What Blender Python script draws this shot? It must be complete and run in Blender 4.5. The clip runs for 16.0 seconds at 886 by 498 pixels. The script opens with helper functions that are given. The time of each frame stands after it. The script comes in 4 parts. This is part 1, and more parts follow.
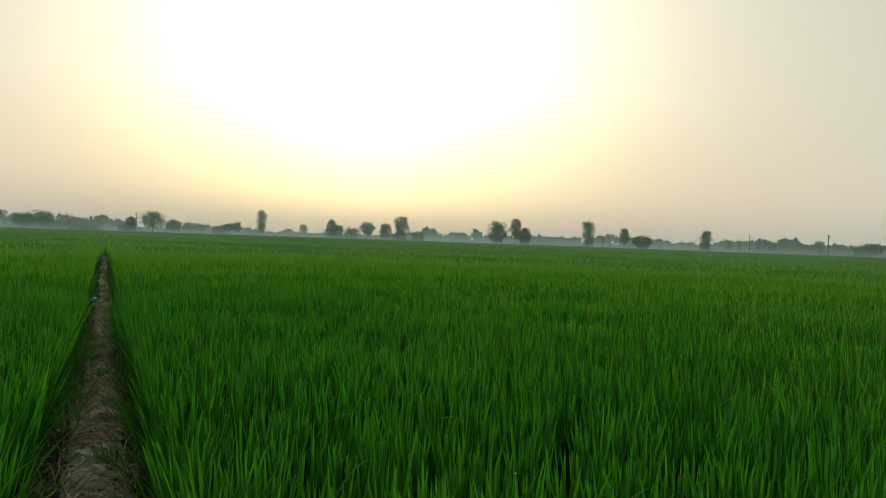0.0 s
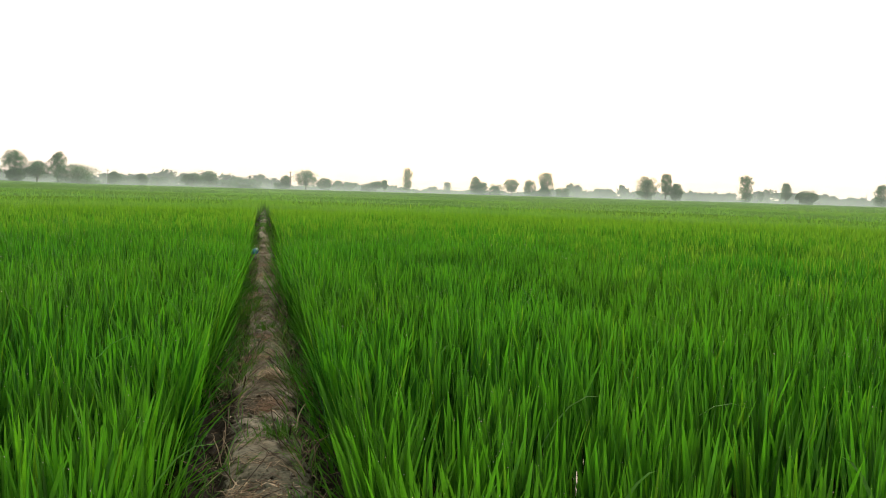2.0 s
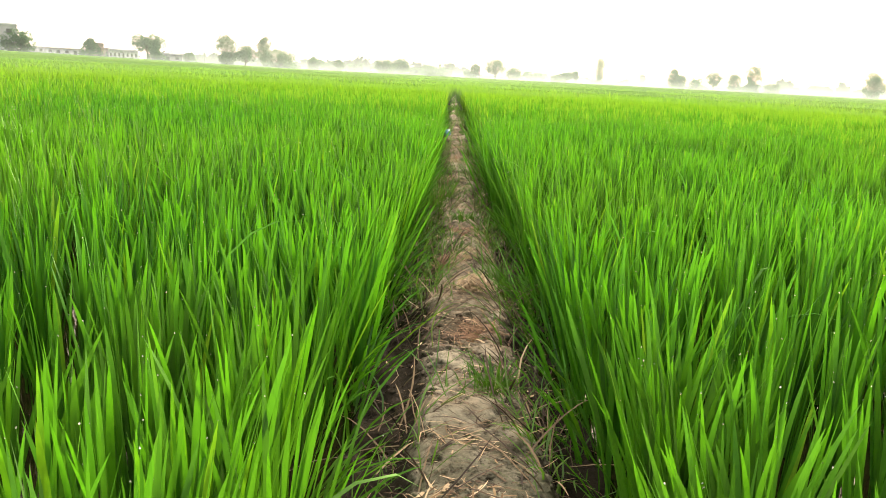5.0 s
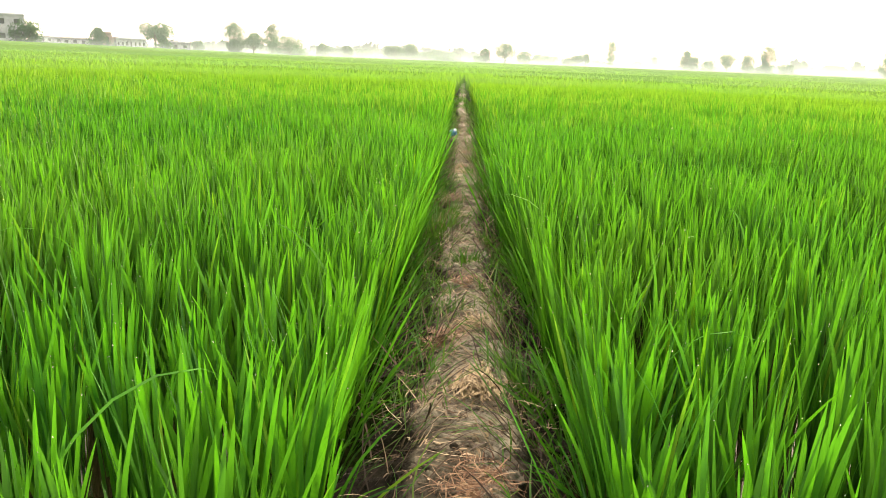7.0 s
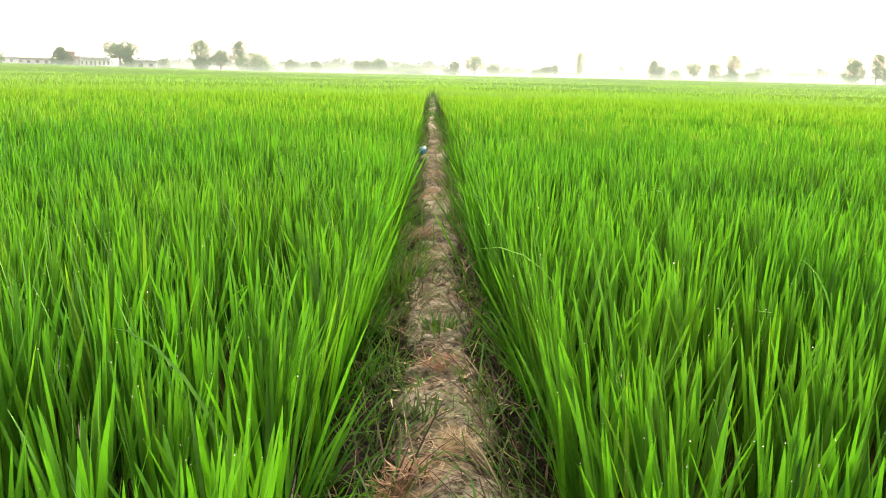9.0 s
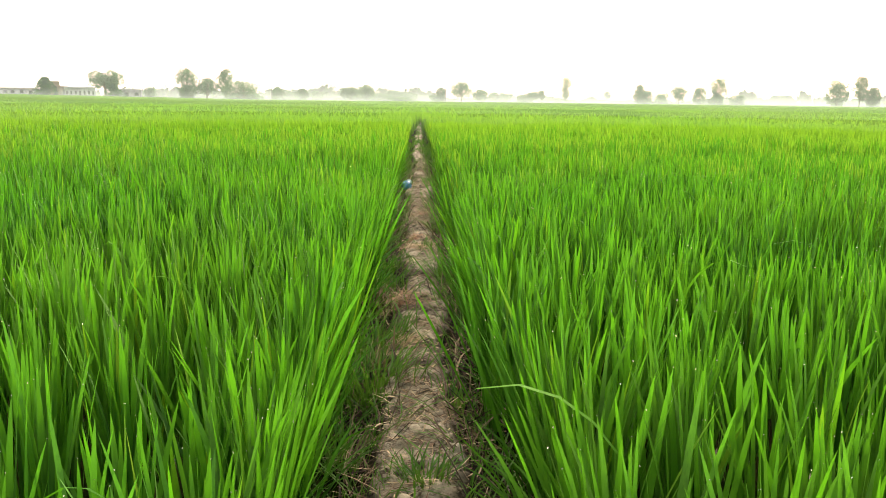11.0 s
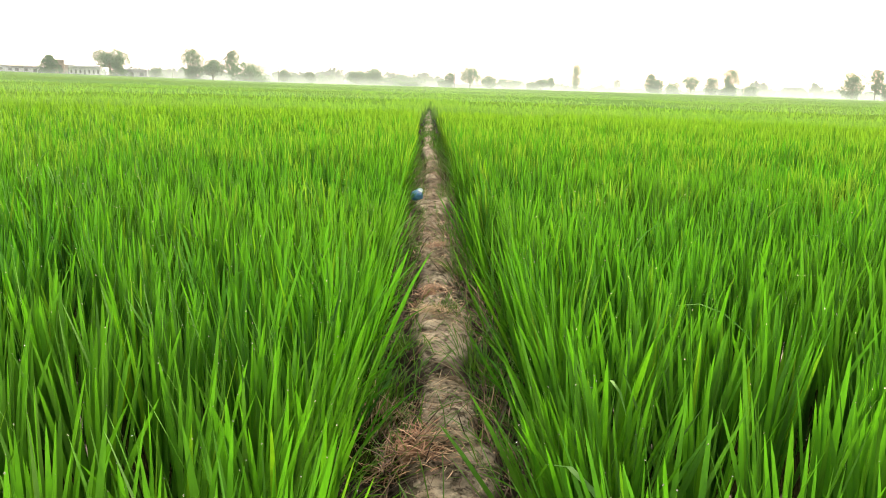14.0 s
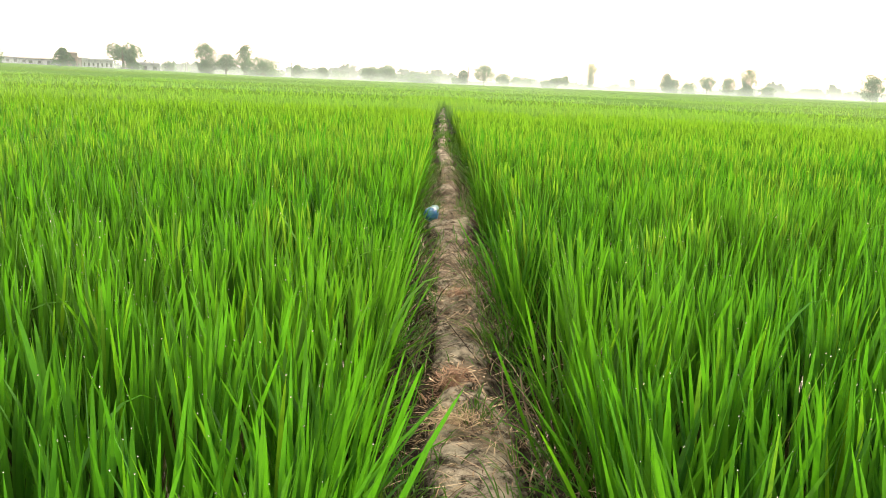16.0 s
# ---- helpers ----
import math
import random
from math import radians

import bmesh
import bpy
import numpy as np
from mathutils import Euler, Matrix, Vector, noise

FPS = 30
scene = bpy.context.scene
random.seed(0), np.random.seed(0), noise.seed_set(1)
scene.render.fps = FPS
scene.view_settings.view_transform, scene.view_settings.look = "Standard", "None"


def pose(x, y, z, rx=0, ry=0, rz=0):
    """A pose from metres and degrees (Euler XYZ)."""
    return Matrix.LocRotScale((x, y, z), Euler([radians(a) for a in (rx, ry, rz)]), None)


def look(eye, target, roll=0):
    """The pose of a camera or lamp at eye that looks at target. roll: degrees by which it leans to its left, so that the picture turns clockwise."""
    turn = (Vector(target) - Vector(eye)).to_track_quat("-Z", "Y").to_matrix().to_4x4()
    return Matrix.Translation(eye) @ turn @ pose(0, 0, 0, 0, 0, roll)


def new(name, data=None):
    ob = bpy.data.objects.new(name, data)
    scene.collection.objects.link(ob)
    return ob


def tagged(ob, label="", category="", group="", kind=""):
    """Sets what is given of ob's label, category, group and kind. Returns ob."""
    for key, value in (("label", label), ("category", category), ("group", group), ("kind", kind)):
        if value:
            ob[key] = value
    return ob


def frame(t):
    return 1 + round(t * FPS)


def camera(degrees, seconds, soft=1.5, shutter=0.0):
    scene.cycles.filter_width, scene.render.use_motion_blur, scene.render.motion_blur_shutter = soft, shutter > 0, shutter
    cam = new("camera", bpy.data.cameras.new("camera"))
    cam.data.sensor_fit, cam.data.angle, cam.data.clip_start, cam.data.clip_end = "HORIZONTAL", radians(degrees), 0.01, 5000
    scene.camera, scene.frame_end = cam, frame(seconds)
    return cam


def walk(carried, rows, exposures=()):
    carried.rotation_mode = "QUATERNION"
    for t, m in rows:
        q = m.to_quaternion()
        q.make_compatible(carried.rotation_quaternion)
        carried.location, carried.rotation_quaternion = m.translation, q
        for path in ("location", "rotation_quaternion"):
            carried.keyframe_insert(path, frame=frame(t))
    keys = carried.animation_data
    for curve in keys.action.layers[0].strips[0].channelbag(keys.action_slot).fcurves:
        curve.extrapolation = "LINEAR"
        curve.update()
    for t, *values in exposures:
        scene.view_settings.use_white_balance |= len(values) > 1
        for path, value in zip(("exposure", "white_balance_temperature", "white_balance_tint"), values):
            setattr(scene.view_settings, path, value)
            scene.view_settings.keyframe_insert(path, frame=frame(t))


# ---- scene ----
PATH = [
    (0, pose(0.082, 0.000, 1.623, 89.186, -1.991, -23.506)),
    (0.5, pose(0.030, 0.374, 1.620, 89.165, -1.532, -21.615)),
    (1, pose(0.027, 0.699, 1.579, 88.608, -1.473, -18.958)),
    (1.5, pose(0.040, 1.042, 1.535, 87.354, -1.600, -16.103)),
    (2, pose(0.033, 1.378, 1.423, 85.713, -1.668, -13.057)),
    (2.5, pose(0.018, 1.723, 1.318, 84.198, -1.961, -9.787)),
    (3, pose(0.003, 1.974, 1.119, 82.820, -2.026, -6.430)),
    (3.5, pose(0.003, 2.229, 1.070, 80.987, -2.121, -4.052)),
    (4, pose(-0.063, 2.520, 1.086, 79.231, -2.324, -2.161)),
    (4.2, pose(-0.088, 2.633, 1.086, 78.653, -2.555, -1.285)),
    (6.3, pose(-0.031, 3.769, 1.273, 76.389, -2.964, 1.231)),
    (6.5, pose(-0.036, 3.869, 1.286, 76.215, -2.816, 1.190)),
    (7, pose(-0.006, 4.198, 1.315, 76.213, -2.185, 1.286)),
    (7.5, pose(0.017, 4.503, 1.319, 76.469, -1.786, 0.845)),
    (8, pose(0.005, 4.845, 1.289, 76.292, -1.661, -0.051)),
    (8.5, pose(-0.006, 5.124, 1.288, 76.328, -1.456, -0.710)),
    (9, pose(0.016, 5.468, 1.274, 77.218, -1.197, -0.891)),
    (9.5, pose(0.053, 5.937, 1.269, 78.585, -0.811, -1.179)),
    (9.7, pose(0.055, 6.097, 1.238, 79.097, -0.909, -1.464)),
    (11.8, pose(0.061, 7.232, 1.290, 79.069, -0.684, -1.877)),
    (12, pose(0.056, 7.369, 1.297, 78.916, -0.815, -1.784)),
    (12.5, pose(0.017, 7.690, 1.317, 78.312, -1.127, -1.054)),
    (13, pose(0.014, 8.069, 1.304, 78.169, -1.236, -0.209)),
    (13.5, pose(0.019, 8.468, 1.323, 78.186, -1.421, -0.546)),
    (14, pose(-0.025, 8.954, 1.313, 78.050, -1.675, -1.255)),
    (14.5, pose(-0.053, 9.314, 1.302, 77.795, -1.890, -1.152)),
    (15, pose(-0.052, 9.725, 1.293, 77.766, -2.086, -0.283)),
    (15.5, pose(-0.051, 10.091, 1.279, 77.847, -2.274, 0.017)),
    (16, pose(-0.068, 10.532, 1.295, 77.816, -2.313, -0.295)),
]
cam = camera(59.27, 16.0, soft=0.7)
# exposure follows the phone's own metering as it tilts down from the bright sky
walk(cam, PATH, exposures=[
    (0.0, -0.95, 6000, -12), (0.5, -0.85, 6000, -12), (1.0, -1.1, 6000, -12), (1.5, -0.25, 6250, -7), (2.0, 0.42, 6600, 4), (2.5, 0.95, 6900, 10), (3.0, 1.0, 7000, 10), (3.5, 1.48, 7200, 12),
    (4.2, 1.68, 7200, 13), (6.5, 1.8, 7200, 13), (9.0, 1.8, 7200, 13), (12.0, 1.45, 7100, 12), (13.5, 1.55, 7100, 12), (16.0, 1.53, 7100, 12)])

# ---- world and sun ----
SUN_AZ, SUN_EL = radians(17.5), radians(8.0)      # to the right of the path, low over the fields
SUN_DIR = Vector((math.sin(SUN_AZ) * math.cos(SUN_EL), math.cos(SUN_AZ) * math.cos(SUN_EL), math.sin(SUN_EL)))

world = bpy.data.worlds.new("hazy_morning")
scene.world = world
world.use_nodes = True
wn, wl = world.node_tree.nodes, world.node_tree.links
wn.clear()
sky = wn.new("ShaderNodeTexSky")
sky.sky_type = "NISHITA"
sky.sun_disc = False
sky.sun_elevation, sky.sun_rotation = SUN_EL, SUN_AZ
sky.air_density, sky.dust_density, sky.ozone_density = 1.0, 6.0, 1.0
bg_sky = wn.new("ShaderNodeBackground")
bg_sky.inputs["Strength"].default_value = 0.04
wl.new(sky.outputs[0], bg_sky.inputs["Color"])
# thick haze: a pale veil over the whole dome, brighter towards the sun
coord = wn.new("ShaderNodeTexCoord")
dot = wn.new("ShaderNodeVectorMath")
dot.operation = "DOT_PRODUCT"
dot.inputs[1].default_value = SUN_DIR
wl.new(coord.outputs["Generated"], dot.inputs[0])


def sky_ramp(value, lo, hi, stops):
    """A colour that follows a value of the sky's direction, between lo and hi."""
    span = wn.new("ShaderNodeMapRange")
    span.inputs["From Min"].default_value, span.inputs["From Max"].default_value = lo, hi
    wl.new(value, span.inputs["Value"])
    r = wn.new("ShaderNodeValToRGB")
    r.color_ramp.interpolation = "B_SPLINE"
    e = r.color_ramp.elements
    e[0].position, e[0].color = stops[0][0], (*stops[0][1], 1)
    e[1].position, e[1].color = stops[-1][0], (*stops[-1][1], 1)
    for p, c in stops[1:-1]:
        e.new(p).color = (*c, 1)
    wl.new(span.outputs[0], r.inputs[0])
    return r.outputs[0]


veil = sky_ramp(dot.outputs["Value"], -1.0, 1.0, [(0.0, (0.17, 0.17, 0.18)), (0.45, (0.24, 0.22, 0.215)), (0.80, (0.70, 0.555, 0.50)), (0.92, (0.69, 0.55, 0.475)), (1.0, (0.62, 0.455, 0.37))])
# the sun's own glow, which the thick layer next to the ground swallows
halo = sky_ramp(dot.outputs["Value"], 0.80, 1.0, [(0.0, (0, 0, 0)), (0.35, (0.03, 0.027, 0.026)), (0.75, (0.15, 0.128, 0.12)), (0.96, (0.70, 0.62, 0.56)), (1.0, (1.0, 0.92, 0.82))])
parts = wn.new("ShaderNodeSeparateXYZ")
wl.new(coord.outputs["Generated"], parts.inputs[0])
clear = sky_ramp(parts.outputs["Z"], 0.0, 0.36, [(0.0, (0.0, 0.0, 0.0)), (0.26, (0.02, 0.02, 0.02)), (0.50, (0.42, 0.42, 0.42)), (1.0, (1, 1, 1))])
bg_haze, bg_halo, two = wn.new("ShaderNodeBackground"), wn.new("ShaderNodeBackground"), wn.new("ShaderNodeAddShader")
wl.new(veil, bg_haze.inputs["Color"])
wl.new(halo, bg_halo.inputs["Color"])
gain = wn.new("ShaderNodeMath")
gain.operation = "MULTIPLY"
gain.inputs[1].default_value = 4.0
wl.new(clear, gain.inputs[0])
wl.new(gain.outputs[0], bg_halo.inputs["Strength"])
bg_haze.inputs["Strength"].default_value = 1.9
wl.new(bg_haze.outputs[0], two.inputs[0])
wl.new(bg_halo.outputs[0], two.inputs[1])
both = wn.new("ShaderNodeAddShader")
wl.new(bg_sky.outputs[0], both.inputs[0])
wl.new(two.outputs[0], both.inputs[1])
w_out = wn.new("ShaderNodeOutputWorld")
wl.new(both.outputs[0], w_out.inputs["Surface"])

sun_data = bpy.data.lights.new("sun", "SUN")
sun_data.energy, sun_data.angle, sun_data.color = 4.4, radians(7.0), (1.0, 0.86, 0.60)
sun = new("sun", sun_data)
sun.matrix_world = look(SUN_DIR * 50, (0, 0, 0))

# ---- materials ----


def material(name):
    m = bpy.data.materials.new(name)
    m.use_nodes = True
    n = m.node_tree.nodes
    n.clear()
    out = n.new("ShaderNodeOutputMaterial")
    return m, n, m.node_tree.links, out


def noise_node(n, links, scale, detail=4.0, source="Object", rough=0.55):
    tc = n.new("ShaderNodeTexCoord")
    t = n.new("ShaderNodeTexNoise")
    t.inputs["Scale"].default_value, t.inputs["Detail"].default_value, t.inputs["Roughness"].default_value = scale, detail, rough
    links.new(tc.outputs[source], t.inputs["Vector"])
    return t


def ramp_node(n, links, value, stops):
    r = n.new("ShaderNodeValToRGB")
    e = r.color_ramp.elements
    e[0].position, e[0].color = stops[0][0], (*stops[0][1], 1)
    e[1].position, e[1].color = stops[-1][0], (*stops[-1][1], 1)
    for p, c in stops[1:-1]:
        e.new(p).color = (*c, 1)
    links.new(value, r.inputs[0])
    return r.outputs[0]


def mix_color(n, links, fac, a, b, blend="MIX"):
    m = n.new("ShaderNodeMix")
    m.data_type, m.blend_type = "RGBA", blend
    for sock, v in ((m.inputs[0], fac), (m.inputs[6], a), (m.inputs[7], b)):
        if isinstance(v, (float, int)):
            sock.default_value = v
        elif isinstance(v, tuple):
            sock.default_value = (*v, 1)
        else:
            links.new(v, sock)
    return m.outputs[2]


def leaf_material(name, dark, light, thin, spread, patch=0.35, thin_share=0.5, gloss=0.05, veins=0.0):
    """Leaves: a diffuse face, light shining through, a waxy gloss. Colour varies from leaf to leaf and in wide patches."""
    m, n, links, out = material(name)
    geo = n.new("ShaderNodeNewGeometry")
    leafc = ramp_node(n, links, geo.outputs["Random Per Island"], [(0.0, dark), (0.72, light), (0.95, light), (1.0, spread)])
    wide = noise_node(n, links, patch, 3.0)
    tone = n.new("ShaderNodeMapRange")
    tone.inputs["From Min"].default_value, tone.inputs["From Max"].default_value = 0.38, 0.64
    links.new(wide.outputs["Fac"], tone.inputs["Value"])
    face = mix_color(n, links, tone.outputs[0], leafc, mix_color(n, links, 0.4, leafc, spread))
    pale = mix_color(n, links, 0.22, thin, spread)
    thinc = mix_color(n, links, 0.40, mix_color(n, links, tone.outputs[0], thin, pale), leafc)
    # fine veins along the upright leaves, and a slow change of tone from foot to tip
    tc, mp, vein = n.new("ShaderNodeTexCoord"), n.new("ShaderNodeMapping"), n.new("ShaderNodeTexNoise")
    mp.inputs["Scale"].default_value = (140.0, 140.0, 9.0)
    links.new(tc.outputs["Object"], mp.inputs["Vector"])
    links.new(mp.outputs[0], vein.inputs["Vector"])
    vein.inputs["Scale"].default_value, vein.inputs["Detail"].default_value = 1.0, 3.0
    streak = ramp_node(n, links, vein.outputs["Fac"], [(0.32, (0.70, 0.74, 0.82)), (0.5, (0.96, 0.96, 0.96)), (0.68, (1.0, 1.0, 0.9))])
    face = mix_color(n, links, veins, face, streak, "MULTIPLY")
    thinc = mix_color(n, links, veins, thinc, streak, "MULTIPLY")
    dif, tra, glo = n.new("ShaderNodeBsdfDiffuse"), n.new("ShaderNodeBsdfTranslucent"), n.new("ShaderNodeBsdfGlossy")
    links.new(face, dif.inputs["Color"])
    links.new(thinc, tra.inputs["Color"])
    glo.inputs["Roughness"].default_value = 0.6
    glo.inputs["Color"].default_value = (0.65, 1.0, 0.65, 1)
    a, b = n.new("ShaderNodeMixShader"), n.new("ShaderNodeMixShader")
    a.inputs[0].default_value, b.inputs[0].default_value = thin_share, gloss
    links.new(dif.outputs[0], a.inputs[1])
    links.new(tra.outputs[0], a.inputs[2])
    links.new(a.outputs[0], b.inputs[1])
    links.new(glo.outputs[0], b.inputs[2])
    links.new(b.outputs[0], out.inputs["Surface"])
    return m


def plain_material(name, stops, scale=8.0, rough=0.85, bump=0.0, bump_scale=30.0, metal=0.0):
    m, n, links, out = material(name)
    p = n.new("ShaderNodeBsdfPrincipled")
    t = noise_node(n, links, scale)
    links.new(ramp_node(n, links, t.outputs["Fac"], stops), p.inputs["Base Color"])
    p.inputs["Roughness"].default_value, p.inputs["Metallic"].default_value = rough, metal
    if bump:
        f = noise_node(n, links, bump_scale, 6.0)
        bn = n.new("ShaderNodeBump")
        bn.inputs["Strength"].default_value, bn.inputs["Distance"].default_value = bump, 0.02
        links.new(f.outputs["Fac"], bn.inputs["Height"])
        links.new(bn.outputs[0], p.inputs["Normal"])
    links.new(p.outputs[0], out.inputs["Surface"])
    return m


RICE = leaf_material("rice_leaf", (0.003, 0.036, 0.013), (0.032, 0.190, 0.012), (0.100, 0.385, 0.008), (0.15, 0.29, 0.015), thin_share=0.36, gloss=0.026, veins=0.9)
# haze and backlight of the distant crop put into a paler leaf colour
RICE_HAZED = leaf_material("rice_leaf_hazed", (0.046, 0.145, 0.016), (0.074, 0.208, 0.018), (0.158, 0.37, 0.018), (0.17, 0.26, 0.02), patch=0.08, thin_share=0.46, gloss=0.022)
WEED = leaf_material("weed_leaf", (0.018, 0.075, 0.012), (0.060, 0.18, 0.02), (0.12, 0.34, 0.02), (0.17, 0.22, 0.04), patch=3.0)
# far canopy, lightened in colour for the same haze and backlight
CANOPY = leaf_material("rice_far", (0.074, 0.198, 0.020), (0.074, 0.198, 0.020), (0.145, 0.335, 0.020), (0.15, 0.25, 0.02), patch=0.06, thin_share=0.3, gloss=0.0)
TREE_LEAF = leaf_material("tree_leaf", (0.028, 0.075, 0.045), (0.055, 0.12, 0.068), (0.11, 0.20, 0.09), (0.10, 0.14, 0.075), patch=0.2, thin_share=0.38, gloss=0.03)


def straw_material(name, stops):
    m, n, links, out = material(name)
    p = n.new("ShaderNodeBsdfPrincipled")
    geo = n.new("ShaderNodeNewGeometry")
    wide = noise_node(n, links, 1.7, 3.0)
    c = ramp_node(n, links, geo.outputs["Random Per Island"], stops)
    links.new(mix_color(n, links, wide.outputs["Fac"], c, mix_color(n, links, 0.6, c, (0.42, 0.33, 0.22), "MULTIPLY")), p.inputs["Base Color"])
    p.inputs["Roughness"].default_value = 0.75
    links.new(p.outputs[0], out.inputs["Surface"])
    return m


STRAW = straw_material("dry_straw", [(0.0, (0.06, 0.038, 0.02)), (0.45, (0.15, 0.10, 0.05)), (0.65, (0.40, 0.31, 0.17)), (1.0, (0.78, 0.68, 0.46))])
STRAW_DARK = straw_material("dead_stalk", [(0.0, (0.025, 0.018, 0.011)), (0.55, (0.09, 0.066, 0.04)), (0.85, (0.24, 0.19, 0.11)), (1.0, (0.50, 0.42, 0.27))])
STRAW_PALE = straw_material("pale_straw", [(0.0, (0.17, 0.125, 0.065)), (0.55, (0.46, 0.375, 0.20)), (1.0, (0.66, 0.58, 0.38))])
STRAW_RUST = straw_material("rotting_straw", [(0.0, (0.12, 0.06, 0.03)), (0.6, (0.31, 0.185, 0.10)), (1.0, (0.58, 0.44, 0.27))])
BARK = plain_material("bark", [(0.3, (0.06, 0.045, 0.03)), (0.7, (0.13, 0.10, 0.075))], scale=4.0, rough=0.9, bump=0.5)
POLE = plain_material("weathered_pole", [(0.3, (0.10, 0.09, 0.08)), (0.7, (0.22, 0.21, 0.19))], scale=2.0, rough=0.85)
PLASTER = plain_material("whitewash", [(0.3, (0.32, 0.35, 0.37)), (0.7, (0.52, 0.55, 0.57))], scale=0.5, rough=0.9)
BRICKWORK = plain_material("brick_wall", [(0.3, (0.20, 0.145, 0.12)), (0.7, (0.31, 0.24, 0.20))], scale=1.5, rough=0.9)
ROOFING = plain_material("roof_sheet", [(0.3, (0.25, 0.25, 0.25)), (0.7, (0.42, 0.42, 0.40))], scale=1.0, rough=0.6)
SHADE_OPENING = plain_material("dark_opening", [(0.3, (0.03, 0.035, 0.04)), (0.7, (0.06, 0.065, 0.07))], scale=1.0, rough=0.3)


def mud_material():
    m, n, links, out = material("mud_path")
    p = n.new("ShaderNodeBsdfPrincipled")
    big = noise_node(n, links, 2.2, 5.0)
    fine = noise_node(n, links, 38.0, 8.0, rough=0.7)
    dry = ramp_node(n, links, big.outputs["Fac"], [(0.30, (0.13, 0.105, 0.065)), (0.42, (0.22, 0.21, 0.155)), (0.53, (0.375, 0.365, 0.29)), (0.64, (0.285, 0.255, 0.19)), (0.78, (0.18, 0.14, 0.085))])
    mid = noise_node(n, links, 13.0, 5.0, rough=0.65)
    blend = n.new("ShaderNodeMath")
    blend.operation = "MULTIPLY_ADD"
    links.new(mid.outputs["Fac"], blend.inputs[0])
    blend.inputs[1].default_value = 0.6
    half = n.new("ShaderNodeMath")
    half.operation = "MULTIPLY"
    links.new(fine.outputs["Fac"], half.inputs[0])
    half.inputs[1].default_value = 0.4
    links.new(half.outputs[0], blend.inputs[2])
    # mottled tone; its dark end paints crevice shade where the bump is low
    crevice_grit = ramp_node(n, links, blend.outputs[0], [(0.42, (0.13, 0.12, 0.10)), (0.48, (0.85, 0.84, 0.81)), (0.57, (1.30, 1.27, 1.20))])
    dry = mix_color(n, links, 0.95, dry, crevice_grit, "MULTIPLY")
    # the first stretch is darker and greyer; further on the mud lightens
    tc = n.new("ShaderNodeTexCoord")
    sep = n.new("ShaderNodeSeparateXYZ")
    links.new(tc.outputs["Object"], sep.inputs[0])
    ragged_y = n.new("ShaderNodeMath")
    ragged_y.operation = "MULTIPLY_ADD"
    links.new(big.outputs["Fac"], ragged_y.inputs[0])
    ragged_y.inputs[1].default_value = 3.0
    links.new(sep.outputs["Y"], ragged_y.inputs[2])
    near_end = n.new("ShaderNodeMapRange")
    near_end.inputs["From Min"].default_value, near_end.inputs["From Max"].default_value = 6.2, 7.8
    near_end.inputs["To Min"].default_value, near_end.inputs["To Max"].default_value = 1.0, 0.0
    links.new(ragged_y.outputs[0], near_end.inputs["Value"])
    dry = mix_color(n, links, near_end.outputs[0], dry, mix_color(n, links, 1.0, dry, (0.42, 0.47, 0.44), "MULTIPLY"))
    # soaked mud low on the flanks, next to the water, darkened further for shade
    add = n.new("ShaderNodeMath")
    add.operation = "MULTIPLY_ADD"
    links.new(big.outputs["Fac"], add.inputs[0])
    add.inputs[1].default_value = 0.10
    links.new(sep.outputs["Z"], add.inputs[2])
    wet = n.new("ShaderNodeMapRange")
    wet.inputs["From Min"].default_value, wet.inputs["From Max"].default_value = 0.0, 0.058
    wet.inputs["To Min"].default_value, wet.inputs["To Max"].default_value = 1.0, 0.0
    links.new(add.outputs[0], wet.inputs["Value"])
    links.new(mix_color(n, links, wet.outputs[0], dry, mix_color(n, links, 0.6, (0.020, 0.018, 0.011), crevice_grit, "MULTIPLY")), p.inputs["Base Color"])
    rr = n.new("ShaderNodeMapRange")
    rr.inputs["To Min"].default_value, rr.inputs["To Max"].default_value = 0.95, 0.85
    p.inputs["Specular IOR Level"].default_value = 0.2
    links.new(wet.outputs[0], rr.inputs["Value"])
    links.new(rr.outputs[0], p.inputs["Roughness"])
    bn = n.new("ShaderNodeBump")
    bn.inputs["Strength"].default_value, bn.inputs["Distance"].default_value = 1.0, 0.03
    links.new(blend.outputs[0], bn.inputs["Height"])
    links.new(bn.outputs[0], p.inputs["Normal"])
    links.new(p.outputs[0], out.inputs["Surface"])
    return m


def water_material():
    m, n, links, out = material("paddy_water")
    p = n.new("ShaderNodeBsdfPrincipled")
    big = noise_node(n, links, 1.5, 3.0)
    links.new(ramp_node(n, links, big.outputs["Fac"], [(0.35, (0.010, 0.010, 0.004)), (0.65, (0.026, 0.024, 0.010))]), p.inputs["Base Color"])
    p.inputs["Roughness"].default_value = 0.05
    p.inputs["IOR"].default_value = 1.33
    fine = noise_node(n, links, 6.0, 2.0)
    bn = n.new("ShaderNodeBump")
    bn.inputs["Strength"].default_value, bn.inputs["Distance"].default_value = 0.06, 0.01
    links.new(fine.outputs["Fac"], bn.inputs["Height"])
    links.new(bn.outputs[0], p.inputs["Normal"])
    links.new(p.outputs[0], out.inputs["Surface"])
    return m


